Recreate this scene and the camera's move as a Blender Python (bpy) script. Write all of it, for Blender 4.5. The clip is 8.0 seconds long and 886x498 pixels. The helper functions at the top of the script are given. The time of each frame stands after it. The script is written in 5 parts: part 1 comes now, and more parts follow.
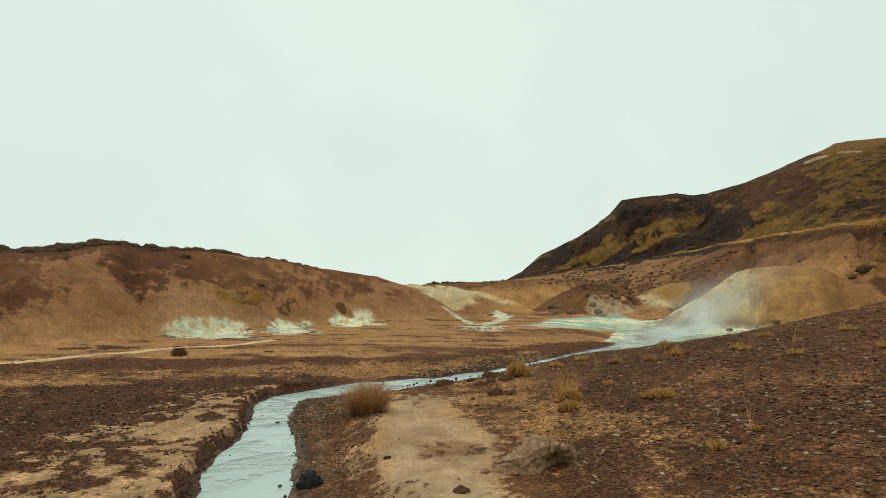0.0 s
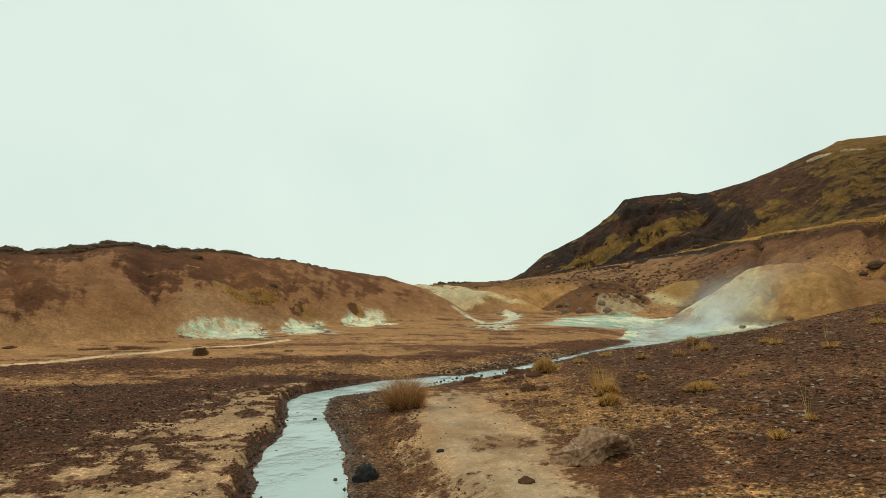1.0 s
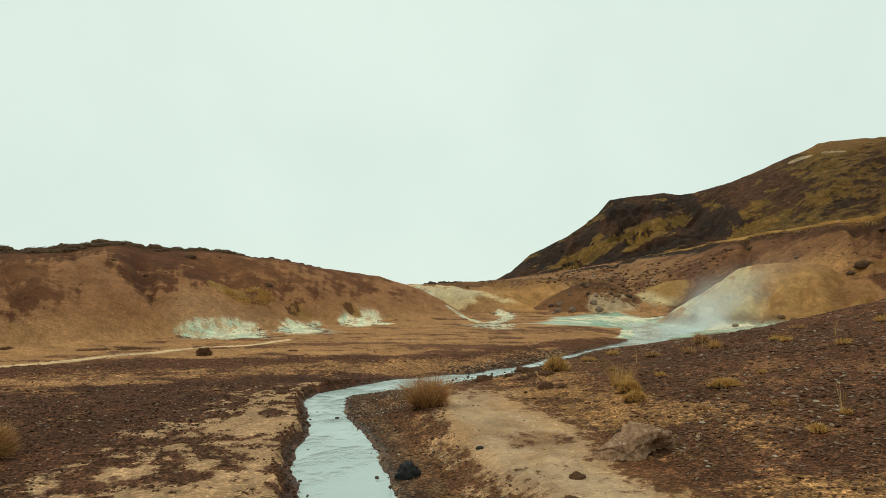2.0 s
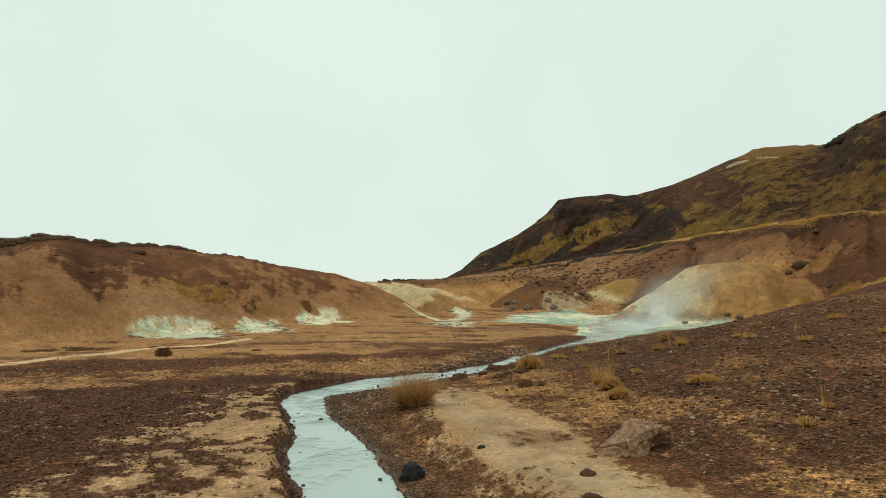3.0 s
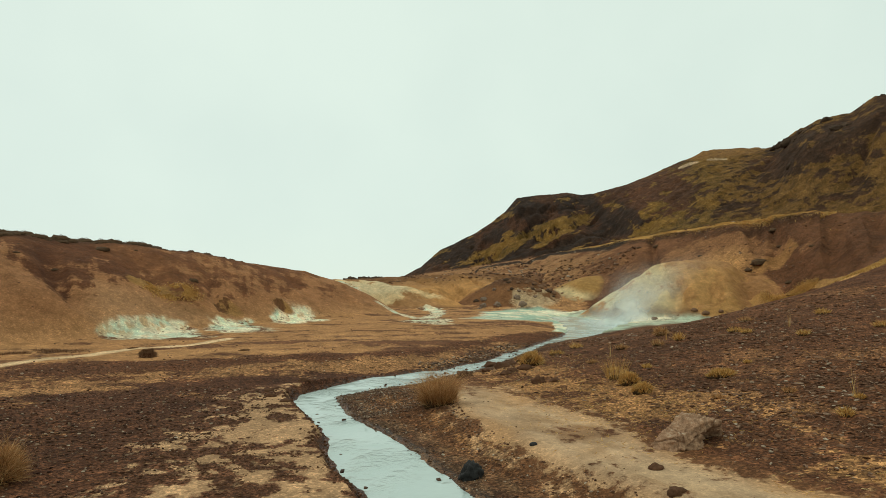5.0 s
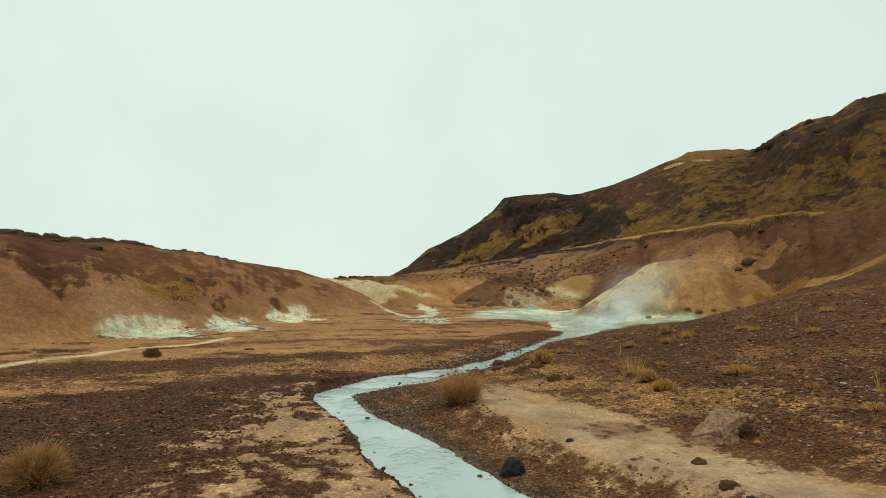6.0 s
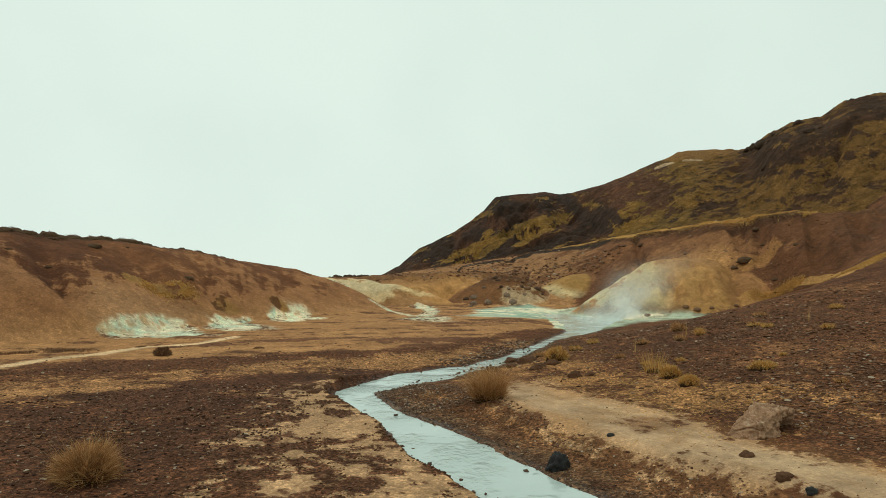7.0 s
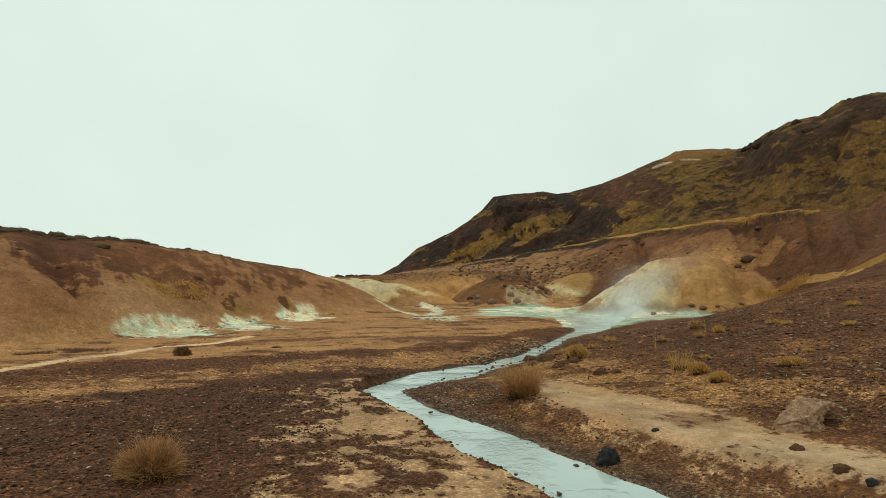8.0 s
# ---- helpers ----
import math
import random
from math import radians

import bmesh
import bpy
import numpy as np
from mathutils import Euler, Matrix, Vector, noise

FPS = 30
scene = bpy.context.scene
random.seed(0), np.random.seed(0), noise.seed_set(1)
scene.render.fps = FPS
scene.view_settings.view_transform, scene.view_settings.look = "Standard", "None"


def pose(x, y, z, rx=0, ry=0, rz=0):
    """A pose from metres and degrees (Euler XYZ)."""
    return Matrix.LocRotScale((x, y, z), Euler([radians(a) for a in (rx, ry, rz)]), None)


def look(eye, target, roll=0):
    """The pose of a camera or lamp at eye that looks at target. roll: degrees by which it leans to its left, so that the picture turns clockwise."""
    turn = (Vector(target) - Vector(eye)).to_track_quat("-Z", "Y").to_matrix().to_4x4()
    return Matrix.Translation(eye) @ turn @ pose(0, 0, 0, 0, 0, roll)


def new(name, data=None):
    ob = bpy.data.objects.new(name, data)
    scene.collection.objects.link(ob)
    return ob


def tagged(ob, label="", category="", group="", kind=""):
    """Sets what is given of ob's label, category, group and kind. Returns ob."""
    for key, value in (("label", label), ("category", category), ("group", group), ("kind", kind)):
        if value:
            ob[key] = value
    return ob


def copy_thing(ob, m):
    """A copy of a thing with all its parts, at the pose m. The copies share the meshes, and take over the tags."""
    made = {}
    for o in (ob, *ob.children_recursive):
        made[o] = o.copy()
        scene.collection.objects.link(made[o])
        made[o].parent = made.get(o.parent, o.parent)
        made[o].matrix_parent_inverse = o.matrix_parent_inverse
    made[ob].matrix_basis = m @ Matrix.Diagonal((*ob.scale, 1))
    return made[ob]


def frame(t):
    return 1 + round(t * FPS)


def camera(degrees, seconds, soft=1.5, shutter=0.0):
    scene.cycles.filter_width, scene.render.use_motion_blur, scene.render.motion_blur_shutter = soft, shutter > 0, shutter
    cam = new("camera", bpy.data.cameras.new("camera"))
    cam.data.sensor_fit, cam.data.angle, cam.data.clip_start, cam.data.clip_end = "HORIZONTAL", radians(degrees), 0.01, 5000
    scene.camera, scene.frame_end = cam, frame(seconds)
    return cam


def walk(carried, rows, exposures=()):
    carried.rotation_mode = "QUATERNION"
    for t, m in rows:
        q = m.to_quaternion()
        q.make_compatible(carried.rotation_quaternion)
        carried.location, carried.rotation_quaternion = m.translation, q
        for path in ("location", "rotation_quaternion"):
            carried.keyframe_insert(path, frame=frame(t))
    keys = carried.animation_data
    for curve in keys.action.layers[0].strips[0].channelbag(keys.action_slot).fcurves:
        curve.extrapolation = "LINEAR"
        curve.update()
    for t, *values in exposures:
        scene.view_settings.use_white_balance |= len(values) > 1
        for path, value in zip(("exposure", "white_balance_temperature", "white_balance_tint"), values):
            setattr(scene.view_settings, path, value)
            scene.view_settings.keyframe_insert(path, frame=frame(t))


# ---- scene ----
cam = camera(74.7, 8.0, soft=0.8)
PATH = [
    (0, (-0.161, -0.797, 1.713), (-0.119, 1.194, 1.899), -0.3),
    (0.5, (-0.421, -0.783, 1.671), (-0.377, 1.208, 1.859), -0.5),
    (1, (-0.708, -0.791, 1.634), (-0.664, 1.199, 1.824), -0.7),
    (2.5, (-1.594, -0.768, 1.616), (-1.416, 1.216, 1.803), -0.8),
    (3, (-1.877, -0.701, 1.648), (-1.596, 1.271, 1.826), -0.8),
    (3.5, (-2.131, -0.657, 1.675), (-1.77, 1.302, 1.849), -0.8),
    (4, (-2.412, -0.583, 1.687), (-2.003, 1.367, 1.855), -0.9),
    (4.5, (-2.646, -0.517, 1.677), (-2.224, 1.431, 1.844), -1.0),
    (6, (-3.459, -0.352, 1.659), (-2.965, 1.579, 1.823), -1.1),
    (6.5, (-3.73, -0.282, 1.649), (-3.215, 1.643, 1.811), -1.1),
    (7, (-4.019, -0.21, 1.634), (-3.485, 1.711, 1.795), -1.2),
    (7.5, (-4.286, -0.152, 1.633), (-3.742, 1.766, 1.793), -1.3),
    (8, (-4.577, -0.122, 1.622), (-4.026, 1.794, 1.782), -1.4),
]
walk(cam, [(t, look(eye, target, roll)) for t, eye, target, roll in PATH])

# ---------------- light: one overcast sky and a weak, wide sun ----------------
world = bpy.data.worlds.new("overcast_sky")
scene.world = world
world.use_nodes = True
wn, wl_ = world.node_tree.nodes, world.node_tree.links
wn.clear()
sky = wn.new("ShaderNodeTexSky")
sky.sky_type, sky.sun_disc = "NISHITA", False
sky.sun_elevation, sky.sun_rotation = radians(48), radians(-25)
coord = wn.new("ShaderNodeTexCoord")
cloud = wn.new("ShaderNodeTexNoise")
cloud.inputs["Scale"].default_value, cloud.inputs["Detail"].default_value, cloud.inputs["Roughness"].default_value = 1.6, 5, 0.5
wl_.new(coord.outputs["Generated"], cloud.inputs["Vector"])
cramp = wn.new("ShaderNodeValToRGB")
cramp.color_ramp.elements[0].position, cramp.color_ramp.elements[0].color = 0.3, (0.648, 0.768, 0.695, 1)
cramp.color_ramp.elements[1].position, cramp.color_ramp.elements[1].color = 0.68, (0.75, 0.872, 0.772, 1)
wl_.new(cloud.outputs["Fac"], cramp.inputs["Fac"])
bg_sky, bg_cloud, add = wn.new("ShaderNodeBackground"), wn.new("ShaderNodeBackground"), wn.new("ShaderNodeAddShader")
bg_sky.inputs["Strength"].default_value = 0.006
bg_cloud.inputs["Strength"].default_value = 0.97
wl_.new(sky.outputs["Color"], bg_sky.inputs["Color"])
wl_.new(cramp.outputs["Color"], bg_cloud.inputs["Color"])
wl_.new(bg_sky.outputs[0], add.inputs[0])
wl_.new(bg_cloud.outputs[0], add.inputs[1])
wl_.new(add.outputs[0], wn.new("ShaderNodeOutputWorld").inputs["Surface"])
sun = new("sun", bpy.data.lights.new("sun", "SUN"))
sun.data.energy, sun.data.angle, sun.data.color = 0.6, radians(30), (1.0, 0.96, 0.9)
sun.matrix_world = look((-20, 30, 50), (0, 8, 0))

# ---------------- noise on arrays ----------------
def hash2(ix, iy, seed):
    n = (ix.astype(np.int64) * 374761393 + iy.astype(np.int64) * 668265263 + seed * 1274126177) & 0xFFFFFFFF
    n = ((n ^ (n >> 13)) * 1103515245) & 0xFFFFFFFF
    n = ((n ^ (n >> 15)) * 2246822519) & 0xFFFFFFFF
    return ((n ^ (n >> 16)) & 0xFFFFFF) / float(0xFFFFFF)


def vnoise(x, y, seed=0):
    ix, iy = np.floor(x), np.floor(y)
    fx, fy = x - ix, y - iy
    fx, fy = fx * fx * fx * (fx * (fx * 6 - 15) + 10), fy * fy * fy * (fy * (fy * 6 - 15) + 10)
    a, b = hash2(ix, iy, seed), hash2(ix + 1, iy, seed)
    c, d = hash2(ix, iy + 1, seed), hash2(ix + 1, iy + 1, seed)
    return (a + (b - a) * fx) * (1 - fy) + (c + (d - c) * fx) * fy


def fbm(x, y, octaves=4, seed=0, gain=0.5):
    """Noise from -1 to 1 of several octaves."""
    total, amp, norm = 0.0, 1.0, 0.0
    for o in range(octaves):
        k = 2.03 ** o
        ca, sa = math.cos(o * 0.7 + seed), math.sin(o * 0.7 + seed)
        total = total + amp * (2 * vnoise(k * (ca * x - sa * y) + 17.3 * o, k * (sa * x + ca * y) - 9.1 * o, seed + o) - 1)
        norm += amp
        amp *= gain
    return total / norm


def sstep(a, b, v):
    t = np.clip((v - a) / (b - a), 0, 1)
    return t * t * (3 - 2 * t)


def smax(a, b, k):
    h = np.clip(0.5 + 0.5 * (a - b) / k, 0, 1)
    return b + (a - b) * h + k * h * (1 - h)


# ---------------- the lie of the land ----------------
CX, CY, CZ = -2.41, -0.58, 1.69          # the middle of the walk, from which the hills are laid out

# the stream, from behind the walk up to the pool: x, y, half its width
STREAM = np.array([(-0.6, -12, .45), (-1.2, 0, .45), (-1.53, 3.0, .53), (-1.85, 4.5, .52), (-1.98, 5.1, .53), (-2.17, 5.85, .54), (-2.30, 6.65, .50),
                   (-2.42, 7.5, .36), (-2.62, 8.3, .33), (-2.74, 8.9, .34), (-2.88, 9.5, .38), (-2.82, 10.15, .40), (-2.1, 10.8, .50), (-1.25, 11.4, .68),
                   (-0.4, 11.88, .46), (0.5, 12.5, .40), (1.5, 13.5, .29), (2.0, 14.15, .31), (4.17, 16.65, .36), (6.35, 18.85, .6),
                   (8.4, 22.0, 1.0), (10.2, 25.0, 1.8), (11.8, 28.4, 2.4)])


def water_level(y):
    return .022 * np.maximum(-14, y - 10) + .010 * np.maximum(0, y - 20)


def stream_field(x, y):
    """The distance beyond the water's edge (inside: minus) and the side, plus on the right bank looking upstream."""
    best, side = np.full(x.shape, 1e9), np.zeros(x.shape)
    for (ax, ay, aw), (bx, by, bw) in zip(STREAM[:-1], STREAM[1:]):
        ux, uy = bx - ax, by - ay
        t = np.clip(((x - ax) * ux + (y - ay) * uy) / (ux * ux + uy * uy), 0, 1)
        dx, dy = x - ax - t * ux, y - ay - t * uy
        d = np.hypot(dx, dy)
        w = aw + t * (bw - aw)
        near = d - w < best
        best = np.where(near, d - w, best)
        side = np.where(near, np.sign(ux * -dy + uy * dx), side)
    return best + (.075 + .06 * sstep(10, 12, y)) * fbm(x * 1.5, y * 1.5, 3, 50) + .03 * fbm(x * 6, y * 6, 2, 49), side


def polar(x, y):
    return np.hypot(x - CX, y - CY), np.degrees(np.arctan2(x - CX, y - CY))


def curve(az, *knots):
    """A smooth-ish line through knots (azimuth, value)."""
    k = np.array(knots)
    return np.interp(az, k[:, 0], k[:, 1])


def shaped(r, rf, zf, rr, zr, power, fall):
    """A slope from its foot (rf, zf) up to its crest (rr, zr), and down again behind."""
    s = (r - rf) / (rr - rf)
    c = np.clip(s, 0, 1)
    up = zf + (zr - zf) * (1 - (1 - c) ** power)
    return np.where(s < 0, zf - .25 * (rf - r), np.where(s > 1, zr - fall * (r - rr), up))


def line_distance(x, y, pts):
    d = np.full(np.shape(x), 1e9)
    for (ax, ay), (bx, by) in zip(pts[:-1], pts[1:]):
        t = np.clip(((x - ax) * (bx - ax) + (y - ay) * (by - ay)) / ((bx - ax) ** 2 + (by - ay) ** 2), 0, 1)
        d = np.minimum(d, np.hypot(x - ax - t * (bx - ax), y - ay - t * (by - ay)))
    return d


def inside(x, y, pts):
    """How far inside an outline (outside: minus)."""
    odd = np.zeros(np.shape(x), bool)
    for (ax, ay), (bx, by) in zip(pts, pts[1:] + pts[:1]):
        if ay != by:
            odd ^= ((ay > y) != (by > y)) & (x < (bx - ax) * (y - ay) / (by - ay) + ax)
    d = line_distance(x, y, pts + pts[:1])
    return np.where(odd, d, -d)


HILL_GULLY = [(-12.6, 23.6), (-12.0, 22.2), (-11.2, 20.9), (-10.2, 19.9), (-9.2, 19.2), (-8.8, 18.7)]
HILL_SPUR = [(-14.2, 22.6), (-12.6, 20.3), (-11.2, 19.4), (-9.9, 18.8)]
VENT_PITS = ((-6.15, 24.1, .46), (-4.08, 26.1, .36))


def left_hill(x, y, r, az):
    rf = curve(az, (-60, 15), (-40, 17.5), (-25, 19.5), (-15, 21.2), (-8, 23.6), (-3, 26), (0, 27), (5, 28.5), (10, 30), (14, 31))
    rr = curve(az, (-60, 23), (-40, 25), (-25, 27.5), (-10, 31.5), (0, 33.5), (5, 32.5), (8, 31.5), (10, 31.2), (14, 31.5))
    e = curve(az, (-60, .04), (-45, .06), (-33, .0826), (-29.3, .088), (-26, .0985), (-24.4, .1005), (-22, .0935), (-20, .0885), (-17.9, .0880),
              (-15.7, .085), (-13.5, .079), (-11.1, .077), (-8.7, .0687), (-6.2, .0606), (-3.6, .054), (-1.5, .0465), (0, .037), (1.1, .0318),
              (2.3, .0239), (4.4, .006), (7.1, -.022), (10.1, -.045), (12, -.06), (14, -.08))
    n = fbm(x * .12, y * .12, 3, 5)
    z = shaped(r + 0.8 * n, rf, 0.62 + 0.0 * az, rr, CZ + e * rr, 1.55, 0.12)
    gully = np.abs(fbm(az * .16 + .09 * r, r * .11, 3, 8))
    on = sstep(0, 2, r - rf) * sstep(1, 7, rr - r)
    wx, wy = x + .35 * fbm(x * .6, y * .6, 3, 6), y + .35 * fbm(x * .6 + 9, y * .6, 3, 7)
    z = z + on * (.42 * np.exp(-(line_distance(wx, wy, HILL_SPUR) / 1.15) ** 2) - .40 * np.exp(-(line_distance(wx, wy, HILL_GULLY) / .5) ** 2))
    for px, py, pr in VENT_PITS:
        z = z - .16 * np.exp(-((x - px) ** 2 + (y - py) ** 2) / (.8 * pr) ** 2) + .14 * np.exp(-((x - px + .1) ** 2 + (y - py - .75 * pr) ** 2) / (.7 * pr) ** 2)
    return z - sstep(0, 4, r - rf) * sstep(0, 5, rr - r) * 0.30 * np.maximum(0, .22 - gully) / .22 + sstep(0, 2, r - rf) * (.09 + .09 * sstep(0, 6, rr - r)) * fbm(x * .45, y * .45, 6, 9, .58)


def far_bank(x, y, r, az):
    rf = curve(az, (0, 31.2), (6, 32.0), (12, 33.5), (18, 35.5), (30, 40))
    e = curve(az, (-4, .022), (1.7, .029), (2.7, .0317), (4.4, .0342), (7.1, .0385), (9.4, .0408), (12.7, .042), (18, .045), (24, .05), (30, .05))
    z1 = shaped(r, rf, 0.52 + 0 * az, rf + 9, CZ + .036 * (rf + 8) + 0 * az, 1.35, -.02)
    lobes = .7 * fbm(x * .25 + 4, y * .25, 4, 13, .45) - .9 * np.exp(-((x - 6.6) / 1.0) ** 2 - ((y - 36.6) / 1.6) ** 2)
    rills = np.abs(fbm(x * .35 + .15 * y, y * .22, 4, 15))
    body = sstep(0, 2.5, r - rf) * sstep(-1, 4, 46 - r)
    return np.minimum(z1, CZ + e * np.minimum(r, 48) - .1 * np.maximum(0, r - 50)) + body * (lobes - .3 * np.maximum(0, .2 - rills) / .2) + .06 * fbm(x * .9, y * .9, 3, 14) * sstep(0, 3, r - rf)


def brown_slope(x, y, r, az):
    rf = curve(az, (10, 44), (15, 41), (20, 39), (25, 38), (30, 34), (35, 32.5), (40, 31), (45, 28), (52, 23), (60, 20), (75, 18))
    rr = curve(az, (10, 66), (20, 60), (25, 54), (30, 48), (35, 43), (40, 40), (45, 37.5), (52, 35), (60, 32), (75, 30))
    e = curve(az, (2, -.02), (5, .022), (9, .036), (11, .041), (15, .050), (20, .062), (23.7, .0735), (26.9, .080), (29, .088), (31.6, .0935), (34, .1005), (36.4, .1043), (38.7, .1085), (40.9, .1126),
              (43, .1130), (45.2, .1167), (46.9, .110), (52, .105), (60, .10), (75, .09))
    zf = curve(az, (10, 1.5), (25, 1.4), (30, .95), (40, 1.0), (45, 1.5), (52, 1.9), (60, 2.0))
    rr2, n = rr + 1.2 * fbm(x * .1, y * .1, 2, 21), fbm(az * .25 + .01 * r, r * .05, 3, 22)
    z = shaped(r, rf, zf, rr2, CZ + e * rr2, 1.25, -.04) - .14 * np.maximum(0, r - rr2 - 16)
    return z - .5 * sstep(0, 4, r - rf) * sstep(-1, 3, rr - r) * np.maximum(0, .2 - np.abs(n)) / .2 + .12 * fbm(x * .5, y * .5, 3, 23)


def chutes(az, r, z):
    """Where the mountain's flank is gouged by chutes that run down to the left: 1 in their beds."""
    v = (z - CZ) / np.maximum(r, 1) * 57.3
    s, t = .92 * az + .39 * v, -.39 * az + .92 * v
    bed = np.abs(fbm(s * .16, t * .75 + .25 * fbm(az * .5, v * .6, 3, 36), 4, 37, .5))
    gouge = np.maximum(0, .16 - bed) / .16 * (1 - sstep(27, 31, az + .5 * (v - 7)))
    return gouge


KNOB_GULLY = [(39.3, 84), (32.5, 67.0), (29.6, 59.2), (27.0, 50.4)]


def mountain(x, y, r, az):
    rr = curve(az, (0, 100), (20, 95), (30, 92), (38, 90), (41, 87), (45, 69), (50, 66), (60, 60), (75, 55))
    e = curve(az, (2, .0), (7, .025), (8.8, .040), (10.2, .0515), (12.2, .0812), (15.6, .1086), (17.3, .1274), (18.7, .1464), (19.8, .168),
              (20.5, .1698), (24.7, .173), (26.3, .1676), (30.5, .1827), (34.3, .205), (37.2, .225), (40.4, .223), (42.7, .2171), (44, .2343), (45.9, .251),
              (48.2, .2535), (49.9, .273), (52, .2735), (56, .265), (75, .22))
    rf = curve(az, (0, 80), (10, 72), (20, 62), (30, 54), (40, 50), (50, 44), (75, 38))
    zf = curve(az, (0, 2.0), (10, 3.2), (20, 4.3), (30, 6.0), (40, 6.6), (50, 6.5), (75, 6))
    n = fbm(x * .05, y * .05, 3, 31)
    z = shaped(r + 2.5 * n * sstep(-30, -8, r - rr) * sstep(2, 10, rr - r), rf, zf, rr, CZ + e * rr, 1.12, .08)
    gully = np.abs(fbm(az * .13 - .05 * r, r * .03 + 3, 4, 33, .6))
    body = sstep(0, 8, r - rf) * sstep(0, 14, rr - r)
    rocky = 1 - np.abs(fbm(x * .35, y * .35, 5, 35, .6))
    z = z - body * (1.1 * chutes(az, r, z) + 1.6 * np.exp(-(line_distance(x + 1.2 * n, y, KNOB_GULLY) / 2.2) ** 2))
    return z - .55 * body * np.maximum(0, .2 - gully) / .2 + .30 * fbm(x * .3, y * .3, 6, 34, .62) * sstep(0, 4, r - rf) + .5 * (rocky - .75) * body - 40 * (1 - sstep(-14, -3, r - rf))


def dome(x, y, cx, cy, ra, rb, turn, z0, h):
    c, s = math.cos(turn), math.sin(turn)
    u, v = ((x - cx) * c + (y - cy) * s) / ra, (-(x - cx) * s + (y - cy) * c) / rb
    q = u * u + v * v
    return z0 + h * (1 - q) / (1 + .25 * q)


def yellow_mound(x, y, r, az):
    c, s = math.cos(-.55), math.sin(-.55)
    u, v = ((x - 16.2) * c + (y - 26.2) * s) / 5.7, (-(x - 16.2) * s + (y - 26.2) * c) / 4.6
    q = np.sqrt(u * u + v * v + .02) - .05 * fbm(x * .5, y * .5, 3, 42)
    z = .75 + 2.75 * (1 - q ** 1.9) / (1 + .3 * q ** 2) + .55 * np.clip(u, -1, .7) * (q < 1.4)
    rills = np.abs(fbm(x * .4 + .2 * y, y * .25 - .1 * x, 4, 44))
    fold = az + .8 * fbm(x * .4, y * .4, 3, 46)
    z = z - (1 - sstep(1.9, 3.0, z)) * (.30 * np.exp(-((fold - 33.1) / .75) ** 2) + .22 * np.exp(-((fold - 36.4) / .6) ** 2)) - .30 * np.exp(-((fold - 39.4) / .8) ** 2)
    return z + .36 * fbm(x * .3, y * .3, 6, 41, .55) - .20 * np.maximum(0, .15 - rills) / .15


def small_mound(x, y, r, az):
    return dome(x, y, 15.4, 35.9, 3.2, 3.6, -.4, 1.3, 1.6) + .08 * fbm(x * .6, y * .6, 3, 43)


def stony_knoll(x, y, r, az):
    return dome(x, y, 10.0, 36.2, 4.3, 3.6, -.2, 0.7, 2.2) + .3 * fbm(x * .45, y * .45, 5, 45, .55)


def valley(x, y, r, az):
    d, side = stream_field(x, y)
    w = water_level(y)
    cut = 1 - .80 * sstep(10.6, 12.2, y)
    left = w + .15 * cut * sstep(-.02, .13, d + .06 * fbm(x * 3, y * 3, 3, 51)) + .035 * np.clip(d, 0, 4) + .018 * np.clip(d - 4, 0, 14) + (.155 - .15 * cut) * sstep(-.05, 1.8, d)
    rise = .172 * .35 * np.logaddexp(0, (x - .9 - .22 * np.maximum(0, y - 9)) / .35) + .015 * np.maximum(0, x - 7) ** 1.5
    yc = 11.0 + .15 * np.maximum(0, x - 6)
    rise = rise * (1 - .93 * sstep(yc, yc + 8, y) * (1 - sstep(43, 52, az)))
    low = 1 - .7 * sstep(11, 14, y)
    shelf = np.where(y < 10, .13, .13 + .022 * (y - 10)) * low + (1 - low) * (w + .04)
    right = w + .03 * sstep(-.05, .25, d) * low
    right = right + (shelf - right) * sstep(.3, 1.05, d) + rise
    z = np.where(side > 0, right, left)
    lumps = .03 * fbm(x * .7, y * .7, 3, 53) + .016 * fbm(x * 4, y * 4, 3, 54)
    z = z + lumps * sstep(.1, .8, d)
    return np.where(d < 0, w - .10 * sstep(0, .3, -d), z)


LAYERS = [("ground", valley), ("hill", left_hill), ("bank", far_bank), ("hillside", brown_slope), ("mountain", mountain),
          ("sulphur_mound", yellow_mound), ("small_mound", small_mound), ("stony_knoll", stony_knoll)]


def terrain(x, y):
    """Height, and which of LAYERS is uppermost."""
    x, y = np.asarray(x, float), np.asarray(y, float)
    r, az = polar(x, y)
    z = valley(x, y, r, az)
    z = np.where(r > 55, np.minimum(z, 2.0), z)
    which, top, second = np.zeros(x.shape, int), z.copy(), np.full(x.shape, -50.0)
    for n, (_, f) in enumerate(LAYERS[1:], 1):
        h = f(x, y, r, az)
        if n in (1, 2, 3, 4):
            h = np.where((az > -100) & (az < 110) & ((n == 1) | (az > -6)) & ((n > 1) | (az < 14)) & ((n != 2) | (az < 30)) & ((n < 3) | (az > 2)), h, -50)
        which = np.where(h > top, n, which)
        second = np.maximum(second, np.minimum(top, h))
        top = np.maximum(top, h)
        z = smax(z, h, .35 if n < 3 else .5)
    return z, which, top - second


LAND = {}


